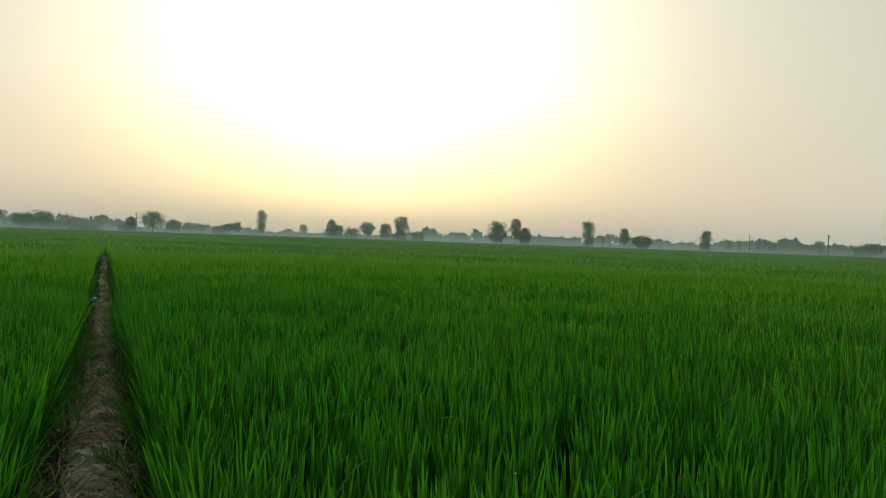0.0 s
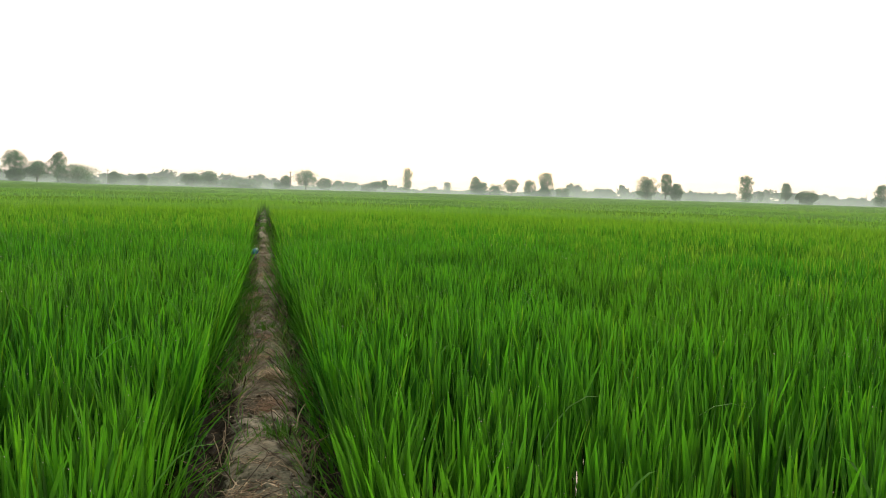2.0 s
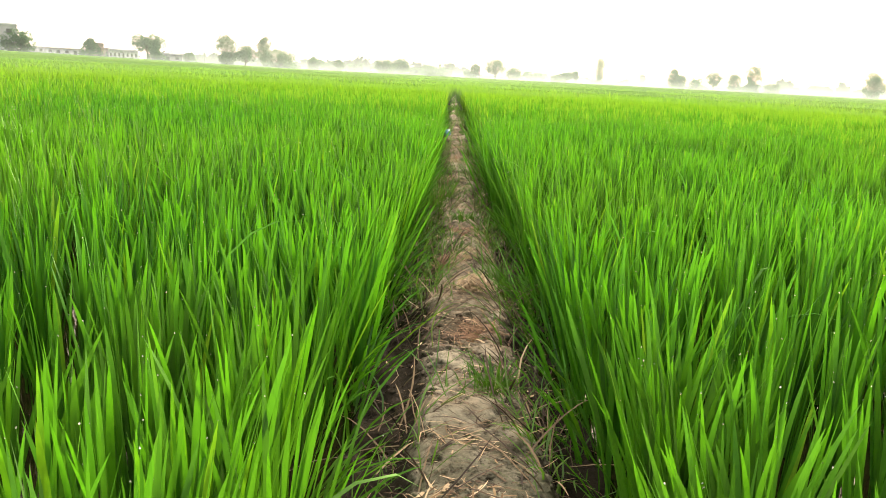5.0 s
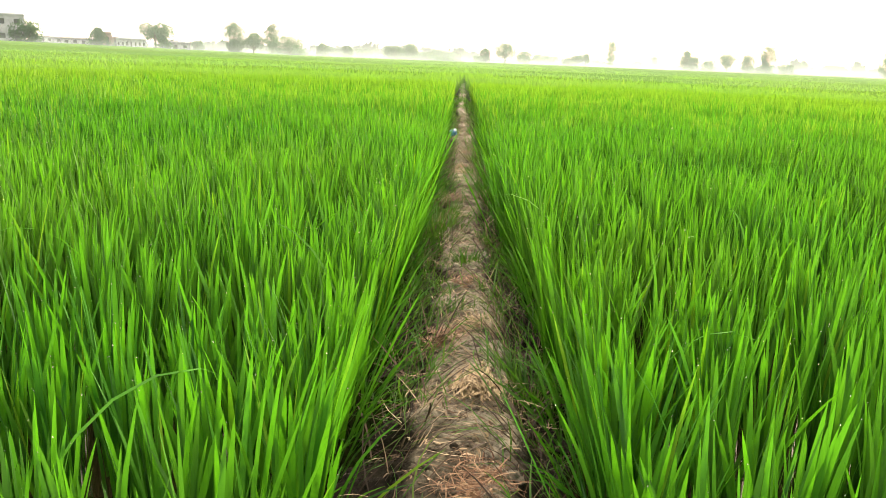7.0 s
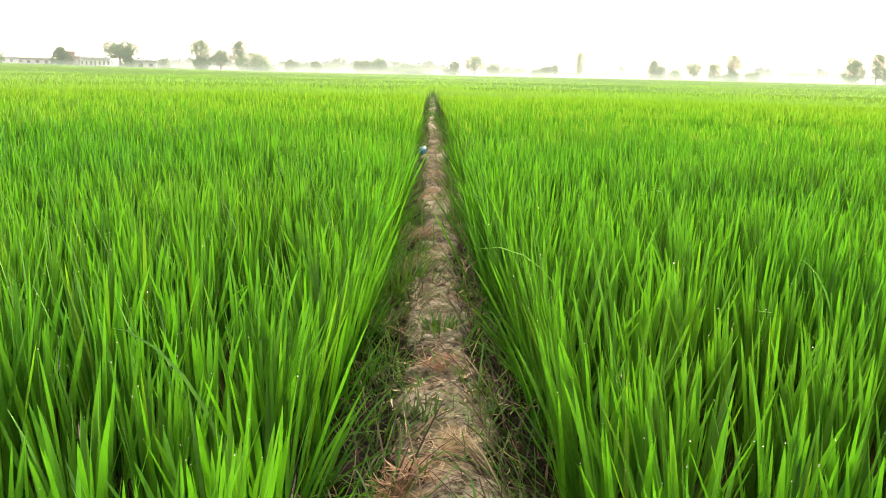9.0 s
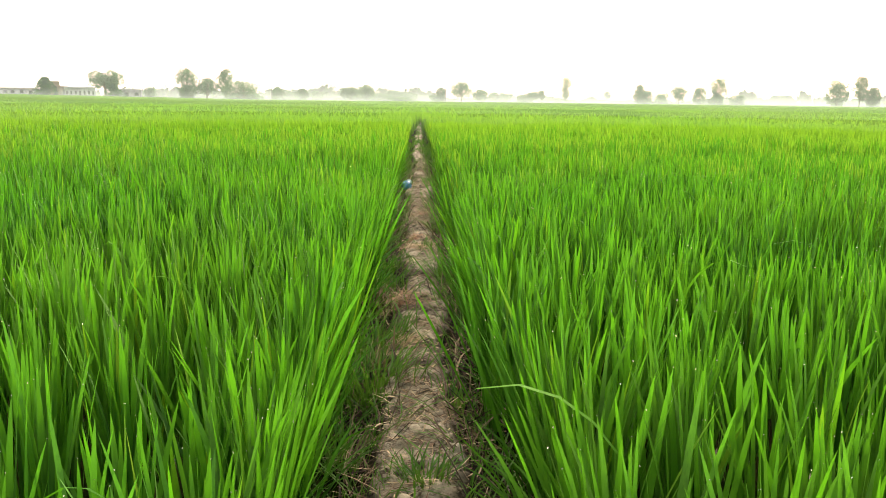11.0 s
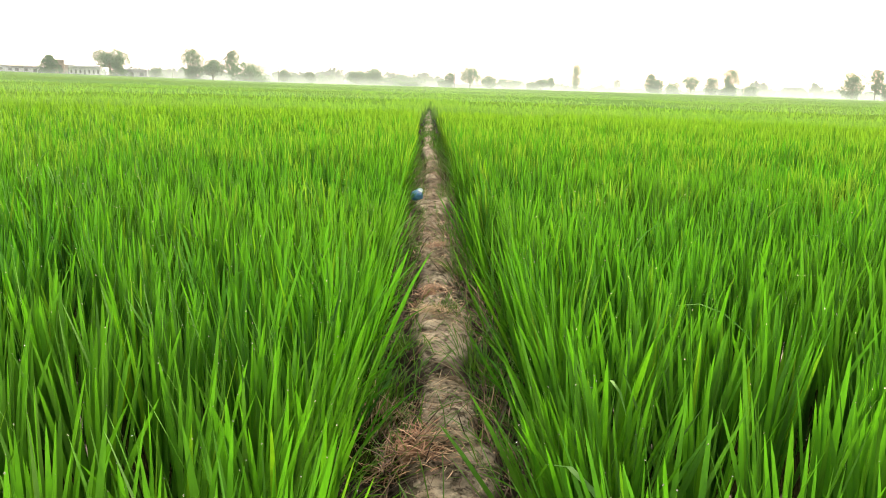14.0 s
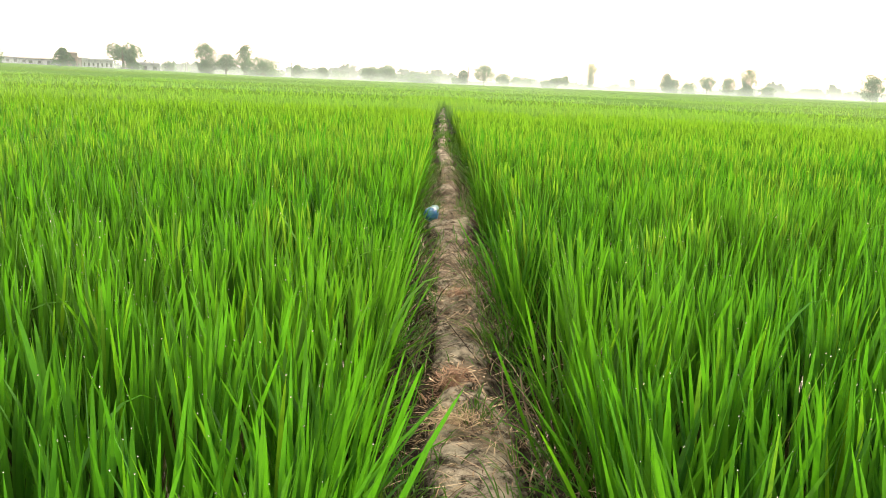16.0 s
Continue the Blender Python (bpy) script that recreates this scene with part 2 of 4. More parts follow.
def mist_material(name, low, high, z_low, z_high):
    """Morning mist: pale droplets that scatter daylight, thick in drifts near the ground and thin above."""
    m, n, links, out = material(name)
    dif, tra, clear = n.new("ShaderNodeBsdfDiffuse"), n.new("ShaderNodeBsdfTranslucent"), n.new("ShaderNodeBsdfTransparent")
    for s in (dif, tra):
        s.inputs["Color"].default_value = (0.56, 0.72, 0.80, 1)
    half = n.new("ShaderNodeMixShader")
    half.inputs[0].default_value = 0.5
    links.new(dif.outputs[0], half.inputs[1])
    links.new(tra.outputs[0], half.inputs[2])
    tc = n.new("ShaderNodeTexCoord")
    sep = n.new("ShaderNodeSeparateXYZ")
    links.new(tc.outputs["Object"], sep.inputs[0])

    def layer(z0, z1, top):
        r = n.new("ShaderNodeMapRange")
        r.interpolation_type = "SMOOTHSTEP"
        r.inputs["From Min"].default_value, r.inputs["From Max"].default_value = z0, z1
        r.inputs["To Min"].default_value, r.inputs["To Max"].default_value = top, 0.0
        links.new(sep.outputs["Z"], r.inputs["Value"])
        return r.outputs[0]

    drift = noise_node(n, links, 0.02, 4.0)
    dr = n.new("ShaderNodeMapRange")
    dr.inputs["From Min"].default_value, dr.inputs["From Max"].default_value = 0.3, 0.7
    dr.inputs["To Min"].default_value, dr.inputs["To Max"].default_value = 0.5, 1.0
    links.new(drift.outputs["Fac"], dr.inputs["Value"])
    mul = n.new("ShaderNodeMath")
    mul.operation = "MULTIPLY_ADD"
    links.new(layer(z_low * 0.3, z_low, low), mul.inputs[0])
    links.new(dr.outputs[0], mul.inputs[1])
    links.new(layer(z_high * 0.3, z_high, high), mul.inputs[2])
    veil = n.new("ShaderNodeMixShader")
    links.new(mul.outputs[0], veil.inputs[0])
    links.new(clear.outputs[0], veil.inputs[1])
    links.new(half.outputs[0], veil.inputs[2])
    links.new(veil.outputs[0], out.inputs["Surface"])
    return m


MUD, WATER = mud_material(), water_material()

# ---- mesh helpers ----


def mesh_from(name, verts, quads=None, tris=None, smooth=True):
    """A mesh from arrays of corners, four-sided and three-sided faces."""
    me = bpy.data.meshes.new(name)
    verts = np.asarray(verts, np.float32).reshape(-1, 3)
    quads = np.zeros((0, 4), np.int32) if quads is None else np.asarray(quads, np.int32).reshape(-1, 4)
    tris = np.zeros((0, 3), np.int32) if tris is None else np.asarray(tris, np.int32).reshape(-1, 3)
    me.vertices.add(len(verts))
    me.vertices.foreach_set("co", verts.ravel())
    loops = np.concatenate([quads.ravel(), tris.ravel()])
    me.loops.add(len(loops))
    me.loops.foreach_set("vertex_index", loops)
    me.polygons.add(len(quads) + len(tris))
    starts = np.concatenate([np.arange(len(quads)) * 4, len(quads) * 4 + np.arange(len(tris)) * 3])
    me.polygons.foreach_set("loop_start", starts.astype(np.int32))
    me.update(calc_edges=True)
    me.validate()
    if smooth:
        me.polygons.foreach_set("use_smooth", np.ones(len(me.polygons), bool))
    return me


def lattice(ix, iy, seed):
    h = (ix * 374761393 + iy * 668265263 + seed * 974711) & 0x7FFFFFFF
    h = ((h ^ (h >> 13)) * 1274126177) & 0x7FFFFFFF
    return ((h ^ (h >> 16)) & 0xFFFF) / 65535.0


def vnoise(x, y, scale, seed=0):
    """Smooth value noise from -1 to 1, with features of the size of scale."""
    x, y = np.asarray(x, float) / scale, np.asarray(y, float) / scale
    ix, iy = np.floor(x).astype(np.int64), np.floor(y).astype(np.int64)
    fx, fy = x - ix, y - iy
    fx, fy = fx * fx * (3 - 2 * fx), fy * fy * (3 - 2 * fy)
    a, b = lattice(ix, iy, seed), lattice(ix + 1, iy, seed)
    c, d = lattice(ix, iy + 1, seed), lattice(ix + 1, iy + 1, seed)
    return 2 * ((a * (1 - fx) + b * fx) * (1 - fy) + (c * (1 - fx) + d * fx) * fy) - 1


def part(name, me, mat, parent=None, label=""):
    ob = new(name, me)
    if mat:
        me.materials.append(mat)
    if parent:
        ob.parent = parent
    return tagged(ob, label) if label else ob


def blades(rng, x, y, z, length, width, azimuth, lean, curl, twist, segs, sway=0.0):
    """Grass blades as tapered strips with a pointed tip: corners, four-sided and three-sided faces, and the tips."""
    k = len(x)
    pos = np.stack([x, y, z], 1)
    levels = np.array({2: [0, 0.82, 1], 3: [0, 0.5, 0.86, 1], 4: [0, 0.4, 0.74, 0.92, 1], 5: [0, 0.3, 0.58, 0.80, 0.94, 1]}.get(segs, np.linspace(0, 1, segs + 1)), float)
    prof = np.interp(levels, [0, 0.25, 0.62, 0.82, 0.94, 1.0], [0.7, 1.0, 1.0, 0.78, 0.40, 0.0])
    verts = np.empty((k, 2 * segs + 1, 3), np.float32)
    for i, s in enumerate(levels):
        if i < segs:
            side_a = azimuth + np.pi / 2 + twist * (0.4 + 1.3 * s)
            side = np.stack([np.cos(side_a), np.sin(side_a), np.zeros(k)], 1)
            half = side * (width * prof[i] / 2)[:, None]
            verts[:, 2 * i], verts[:, 2 * i + 1] = pos - half, pos + half
            mid_s = (s + levels[i + 1]) / 2
            ang = lean + curl * mid_s ** 2
            step = length * (levels[i + 1] - s)
            turn = azimuth + sway * mid_s
            horiz = np.stack([np.cos(turn), np.sin(turn), np.zeros(k)], 1)
            pos = pos + horiz * (np.sin(ang) * step)[:, None]
            pos[:, 2] += np.cos(ang) * step
        else:
            verts[:, 2 * segs] = pos
    base = (np.arange(k) * (2 * segs + 1))[:, None]
    quads = [base + np.array([2 * i, 2 * i + 1, 2 * i + 3, 2 * i + 2]) for i in range(segs - 1)]
    quads = np.stack(quads, 1).reshape(-1, 4) if quads else np.zeros((0, 4), np.int32)
    tris = base + np.array([2 * segs - 2, 2 * segs - 1, 2 * segs])
    return verts.reshape(-1, 3), quads, tris, pos


def join_strips(lists):
    """Several sets of strips as one."""
    vs, qs, ts, off = [], [], [], 0
    for v, q, t in lists:
        vs.append(v)
        qs.append(q + off)
        ts.append(t + off)
        off += len(v)
    return np.concatenate(vs), np.concatenate(qs), np.concatenate(ts)


def tube(pts, radii, sides=7):
    """A bent, tapering tube through some points."""
    verts, quads = [], []
    for i, (p, r) in enumerate(zip(pts, radii)):
        a, b = Vector(pts[max(i - 1, 0)]), Vector(pts[min(i + 1, len(pts) - 1)])
        q = (b - a).to_track_quat("Z", "X")
        for j in range(sides):
            w = 2 * math.pi * j / sides
            verts.append(Vector(p) + q @ Vector((r * math.cos(w), r * math.sin(w), 0)))
    for i in range(len(pts) - 1):
        for j in range(sides):
            k = (j + 1) % sides
            quads.append((i * sides + j, i * sides + k, (i + 1) * sides + k, (i + 1) * sides + j))
    return np.array([tuple(v) for v in verts]), np.array(quads)


# ---- ground: one sheet with the raised path through it ----
WATER_Z, FIELD_Z = -0.15, -0.20


def path_centre(y):
    return 0.06 + 0.025 * np.exp(-((y - 4.4) / 1.5) ** 2) + 0.035 * np.exp(-((y - 7.8) / 1.3) ** 2) + 0.03 * vnoise(y, 0 * y, 3.1, 11) + 0.0015 * np.clip(y, 0, 80)


def path_half(y):
    return 0.080 - 0.02 / (1 + np.exp((11.5 - y) * 1.5)) + 0.05 * np.exp(-((y - 4.8) / 2.6) ** 2) + 0.05 * np.exp(-((y - 7.7) / 1.3) ** 2) + 0.10 * np.exp(-((y - 17.9) / 0.7) ** 2) + 0.022 * vnoise(y, 0 * y, 0.9, 12) + 0.022 * vnoise(y, 0 * y, 0.33, 13)


def ground_z(x, y):
    """The height of the earth: a trodden bund between two flooded fields."""
    x, y = np.asarray(x, float), np.asarray(y, float)
    d = np.abs(x - path_centre(y) + 0.03 * vnoise(x, y, 0.22, 17)) - path_half(y)
    slope = np.clip(d / 0.16, 0, 1)
    slope = slope * slope * (3 - 2 * slope)
    top = 0.024 * vnoise(x * 0.5, y, 0.42, 14) - 0.036 * np.abs(vnoise(x * 0.7, y, 0.2, 15)) + 0.014 * vnoise(x, y, 0.10, 20) + 0.012 * vnoise(x, y, 0.055, 16) + 0.014
    crumb = 0.042 * vnoise(x, y, 0.12, 18) + 0.024 * vnoise(x, y, 0.055, 19)
    near = np.exp(-np.clip(np.abs(x) - 2.0, 0, None) / 2.0)
    # soaked mud at the foot of the bund stands just clear of the water, but for some pools
    foot = np.clip((d - 0.12) / 0.30 + 0.35 * vnoise(x, y, 0.9, 24), 0, 1)
    pool = np.clip(1.6 * vnoise(x, y, 0.8, 23) + np.where(x < 0, np.where(y < 6, -0.35, 0.15) + 1.0 * np.exp(-((y - 7.6) / 0.5) ** 2) + 0.3 * np.exp(-((y - 4.9) / 0.5) ** 2) * (d > 0.20), -0.5), 0, 1) * (d > 0.02)
    low = -0.115 + (FIELD_Z + 0.115) * np.maximum(foot, pool)
    z = (top * (1 - slope) + (low + crumb * (1 - 0.4 * slope)) * slope) * near + FIELD_Z * (1 - near)
    # no pools beside the first stretch
    return np.where((y < 6.0) & (d < 0.30), np.maximum(z, WATER_Z + 0.03 + 0.9 * crumb), z)


def build_ground():
    fine_x = np.linspace(-0.66, 0.80, 62)
    outer = np.array([1.0, 1.4, 2.0, 3.0, 5.0, 9.0, 18.0, 40.0, 90.0, 200.0, 500.0, 1200.0, 2400.0])
    xs = np.concatenate([-outer[::-1], fine_x, outer])
    ys = np.concatenate([[-2400, -1200, -500, -200, -80, -30, -12, -6, -3], np.arange(-1.5, 20, 0.031), np.arange(20, 80, 0.2), [84, 92, 110, 150, 220, 350, 600, 1200, 2400]])
    gx, gy = np.meshgrid(xs, ys)
    gz = ground_z(gx, gy)
    w = len(xs)
    i = (np.arange(len(ys) - 1)[:, None] * w + np.arange(w - 1)[None]).ravel()
    quads = np.stack([i, i + 1, i + 1 + w, i + w], 1)
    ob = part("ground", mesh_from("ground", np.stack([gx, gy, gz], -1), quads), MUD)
    return tagged(ob, "trodden brown mud path between flooded rice fields", "ground", kind="structure")


def build_water():
    xs = np.array([-60, -20, -6, -2, -1, -0.5, -0.15, 0.2, 0.55, 1, 2, 6, 20, 60.0])
    ys = np.concatenate([np.arange(-20, 90, 2.0)])
    gx, gy = np.meshgrid(xs, ys)
    w = len(xs)
    i = (np.arange(len(ys) - 1)[:, None] * w + np.arange(w - 1)[None]).ravel()
    quads = np.stack([i, i + 1, i + 1 + w, i + w], 1)
    ob = part("water", mesh_from("water", np.stack([gx, gy, gx * 0 + WATER_Z], -1), quads), WATER)
    return tagged(ob, "still shallow brown water standing in the paddy", "water", kind="structure")


build_ground()
build_water()

# ---- rice ----
TOP = 0.56                                       # the crop's usual height above the path


def terrain(x, y):
    """The land rises a little towards the village."""
    r, west = np.hypot(x, y - 5.0), np.degrees(np.arctan2(-x, np.maximum(y - 5.0, 1.0)))
    return np.clip((r - 60) / 140, 0, 1.6) * 0.045 * np.clip(west - 12, 0, 20)


def plan_distance(x, y):
    return np.hypot(x, np.clip(y - 10.0, 0, None) + np.clip(-y, 0, None))


def crop_height(x, y):
    return 1.0 + 0.07 * vnoise(x, y, 2.6, 31) + 0.05 * vnoise(x, y, 0.7, 32)


def hill_grid(rng, lo, hi, spacing, behind=False):
    """Planted hills between two distances from the walked stretch, in rough rows."""
    xs, ys = np.arange(-hi, hi, spacing), np.arange(-hi if behind else -2.0, 10.0 + hi, spacing)
    gx, gy = np.meshgrid(xs, ys)
    gx = (gx + rng.uniform(-0.36, 0.36, gx.shape) * spacing).ravel()
    gy = (gy + rng.uniform(-0.36, 0.36, gy.shape) * spacing).ravel()
    d = plan_distance(gx, gy)
    edge = np.abs(gx - path_centre(gy)) - np.where(gx < 0, 0.36 + 0.045 / (1 + np.exp((gy - 9.0) * 2)) + 0.08 / (1 + np.exp((gy - 5.6) * 2.5)), 0.32 + 0.04 / (1 + np.exp((gy - 9.5) * 2))) * np.clip(1.0 - (gy - 34) / 16, 0.2, 1) - 0.05 * vnoise(gx, gy, 0.8, 33) - np.where(gx < 0, 0.05 * np.exp(-((gy - 7.0) / 0.8) ** 2) + 0.08 * np.exp(-((gy - 16.5) / 2.0) ** 2), 0)
    ahead = (gy > 1.15 * -gx - 1.5) & (gy > 0.58 * gx - 1.5)
    keep = (d >= lo) & (d < hi) & (edge > 0) & (ahead != behind)
    if not behind:
        keep |= (d >= lo) & (d < hi) & (edge < 0) & (gy > 46.5)
    return gx[keep], gy[keep]


def rice_blades(rng, hx, hy, count, widen, segs, tall=1.0):
    k = len(hx) * count
    x0, y0 = np.repeat(hx, count), np.repeat(hy, count)
    a = rng.uniform(0, 2 * np.pi, k)
    r = np.abs(rng.normal(0, 0.030, k)) if count > 1 else np.zeros(k)
    x, y = x0 + r * np.cos(a), y0 + r * np.sin(a)
    floor = FIELD_Z + terrain(x0, y0)
    height = crop_height(x0, y0)
    tip = (TOP - FIELD_Z) * height * rng.choice([1.0, 0.95, 0.88, 0.74], k, p=[0.38, 0.34, 0.2, 0.08]) * rng.normal(1.0, 0.06, k) * tall
    start = np.minimum(rng.uniform(0.0, 0.24, k) * tall, tip - 0.25)
    lean = np.abs(rng.normal(0.08, 0.085, k))
    curl = np.abs(rng.normal(0.08, 0.13, k))
    length = (tip - start) / np.cos(np.clip(lean + curl * 0.33, 0, 1.1))
    # along the path the outermost plants lean out over it
    gap = x0 - path_centre(y0)
    out = np.clip(1.0 - (np.abs(gap) - 0.32) / 0.45, 0, 1) * np.clip(1.0 - (y0 - 11) / 22, 0.25, 1)
    az = np.where(rng.random(k) < np.where(gap > 0, 0.55, 0.4) * out, np.where(gap > 0, np.pi, 0.0) + rng.normal(0, 0.6, k), a + rng.normal(0, 0.5, k))
    lean = lean + out * np.abs(rng.normal(np.where(gap > 0, 0.16, 0.12), 0.12, k))
    wid = rng.uniform(0.009, 0.0175, k) * widen
    return blades(rng, x, y, floor + start, length, wid, az, lean, curl, rng.normal(0, 0.5, k), segs)


def build_rice():
    rng = np.random.default_rng(5)
    sets, pale, tips = [], [], []
    for lo, hi, spacing, count, widen, segs in ((0, 3.2, 0.235, 23, 1.25, 5), (3.2, 5.5, 0.235, 22, 1.30, 4), (5.5, 8.5, 0.235, 20, 1.40, 3), (8.5, 12.0, 0.22, 16, 1.50, 2), (12.0, 30.0, 0.28, 12, 2.0, 2), (30.0, 75.0, 0.50, 5, 3.8, 2), (75.0, 140.0, 0.9, 4, 5.0, 2), (140.0, 226.0, 1.6, 4, 7.0, 2)):
        hx, hy = hill_grid(rng, lo, hi, spacing)
        # the paler, haze-tinted copy mixes in with the distance from the path's near end
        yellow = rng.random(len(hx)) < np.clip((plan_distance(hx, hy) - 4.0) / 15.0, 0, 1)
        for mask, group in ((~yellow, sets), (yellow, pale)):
            if mask.any():
                v, q, t, tip = rice_blades(rng, hx[mask], hy[mask], count, widen, segs)
                group.append((v, q, t))
                if lo < 5:
                    tips.append(tip)
        if lo < 3:
            # short leaves low in each hill
            v, q, t, _ = rice_blades(rng, hx, hy, 2, 1.3, 3, 0.6)
            sets.append((v, q, t))
    # the border rows stand close along the path
    by = np.arange(0.5, 13.0, 0.10)
    for side in (-1.0, 1.0):
        hy = by + rng.uniform(-0.04, 0.04, len(by))
        hx = path_centre(hy) + side * (np.where(side < 0, 0.43 + 0.06 / (1 + np.exp((hy - 8.0) * 2)) + 0.05 / (1 + np.exp((hy - 5.6) * 2.5)), 0.38 + 0.04 / (1 + np.exp((hy - 9.5) * 2))) + rng.uniform(0, 0.10, len(by)))
        v, q, t, tip = rice_blades(rng, hx, hy, 7, 1.25, 5)
        sets.append((v, q, t))
        tips.append(tip)
    # low outer leaves splay out over the flanks of the path
    for side in (-1.0, 1.0):
        sy = rng.uniform(0.5, 24.0, 900)
        sx = path_centre(sy) + side * (rng.uniform(0.36, 0.50, 900) + np.where(side < 0, 0.05 / (1 + np.exp((sy - 8.0) * 2)), 0))
        az = np.where(side > 0, np.pi, 0.0) + rng.normal(0, 0.75, 900)
        v, q, t, _ = blades(rng, sx, sy, np.full(900, FIELD_Z + 0.04), rng.uniform(0.28, 0.52, 900), rng.uniform(0.008, 0.014, 900), az, rng.uniform(0.25, 0.75, 900), rng.uniform(0.2, 1.0, 900), rng.normal(0, 0.5, 900), 5)
        sets.append((v, q, t))
    # where the canopy leaves the lane free, close rows line it, up to its end
    hx, hy = np.meshgrid(np.arange(-1.5, 1.7, 0.24), np.arange(22.0, 53.0, 0.24))
    hx, hy = (hx + rng.uniform(-0.1, 0.1, hx.shape)).ravel(), (hy + rng.uniform(-0.1, 0.1, hy.shape)).ravel()
    free = np.abs(hx - path_centre(hy)) > np.where(hy > 46.5, 0, 0.36 * np.clip(1.0 - (hy - 34) / 16, 0.2, 1))
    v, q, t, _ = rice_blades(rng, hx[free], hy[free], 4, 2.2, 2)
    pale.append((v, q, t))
    # the crop to both sides and behind, thinner
    hx, hy = hill_grid(rng, 0, 24.0, 0.42, behind=True)
    v, q, t, _ = rice_blades(rng, hx, hy, 11, 4.0, 2)
    sets.append((v, q, t))
    # a few long leaves that have bent over above the crop
    hx, hy = hill_grid(rng, 0, 12.0, 0.95)
    k = len(hx)
    v, q, t, _ = blades(rng, hx, hy, np.full(k, FIELD_Z + 0.3), rng.uniform(0.58, 0.85, k), rng.uniform(0.010, 0.016, k), rng.uniform(0, 6.28, k), rng.uniform(0.1, 0.35, k), rng.uniform(1.4, 2.6, k), rng.normal(0, 0.3, k), 8)
    sets.append((v, q, t))
    v, q, t = join_strips(sets)
    ob = part("rice_crop", mesh_from("rice_crop", v, q, t), RICE)
    tagged(ob, "dense bright green young rice plants wet with dew", "rice", kind="stuff")
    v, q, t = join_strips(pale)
    ob = part("distant_rice_crop", mesh_from("distant_rice_crop", v, q, t), RICE_HAZED)
    tagged(ob, "young rice further across the field, coloured paler for haze and backlight", "rice", kind="stuff")
    return np.concatenate(tips)


def build_far_rice():
    """The closed surface of leaves that the crop makes further off, up to the edge of the field."""
    r = np.concatenate([np.arange(16, 40, 0.8), np.arange(40, 100, 2.0), np.arange(100, 236, 5.0)])
    ang = np.radians(np.arange(0, 360.01, 0.75))
    rr, aa = np.meshgrid(r, ang)
    x, y = rr * np.sin(aa), 8.0 + rr * np.cos(aa)
    rise = np.clip((rr - 15) / 26, 0, 1)
    z = terrain(x, y) + 0.05 + (TOP - 0.22) * rise ** 0.6 + 0.09 * np.clip((rr - 35) / 60, 0, 1) + 0.05 * vnoise(x, y, 2.2, 41) + 0.05 * vnoise(x, y, 7.0, 42) + 0.10 * vnoise(x, y, 31.0, 43)
    z = np.where(rr > 232, FIELD_Z, z)
    w = len(r)
    i = (np.arange(len(ang) - 1)[:, None] * w + np.arange(w - 1)[None]).ravel()
    quads = np.stack([i, i + 1, i + 1 + w, i + w], 1)
    c = np.stack([x.ravel(), y.ravel()], 1)[quads].mean(1)
    lane = (np.abs(c[:, 0] - path_centre(c[:, 1])) < 0.9) & (c[:, 1] > 0) & (c[:, 1] < 50)
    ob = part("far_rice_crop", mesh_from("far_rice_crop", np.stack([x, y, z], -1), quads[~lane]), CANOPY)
    tagged(ob, "smooth green rice field stretching to the misty trees", "rice", kind="stuff")


RICE_TIPS = build_rice()
build_far_rice()


def build_dew(tips):
    """Drops of dew hanging on the leaf tips."""
    rng = np.random.default_rng(8)
    pick = tips[(rng.random(len(tips)) < 0.24) & (tips[:, 2] > 0.2)]
    d = plan_distance(pick[:, 0], pick[:, 1])
    size = rng.uniform(0.0011, 0.0024, len(pick)) * (1 + 0.10 * np.clip(d - 2, 0, None))
    octa = np.array([[1, 0, 0], [-1, 0, 0], [0, 1, 0], [0, -1, 0], [0, 0, 1.2], [0, 0, -1.2]])
    face = np.array([[0, 2, 4], [2, 1, 4], [1, 3, 4], [3, 0, 4], [2, 0, 5], [1, 2, 5], [3, 1, 5], [0, 3, 5]])
    v = pick[:, None, :] + octa[None] * size[:, None, None]
    t = (np.arange(len(pick)) * 6)[:, None, None] + face[None]
    m, n, links, out = material("dew")
    p = n.new("ShaderNodeBsdfPrincipled")
    p.inputs["Base Color"].default_value = (1, 1, 1, 1)
    p.inputs["Roughness"].default_value, p.inputs["IOR"].default_value = 0.08, 1.33
    p.inputs["Transmission Weight"].default_value = 0.85
    links.new(p.outputs[0], out.inputs["Surface"])
    ob = part("dew_drops", mesh_from("dew_drops", v, None, t), m)
    tagged(ob, "tiny clear dew drops on the rice leaf tips", "dew", kind="stuff")


build_dew(RICE_TIPS)

# ---- on the path ----


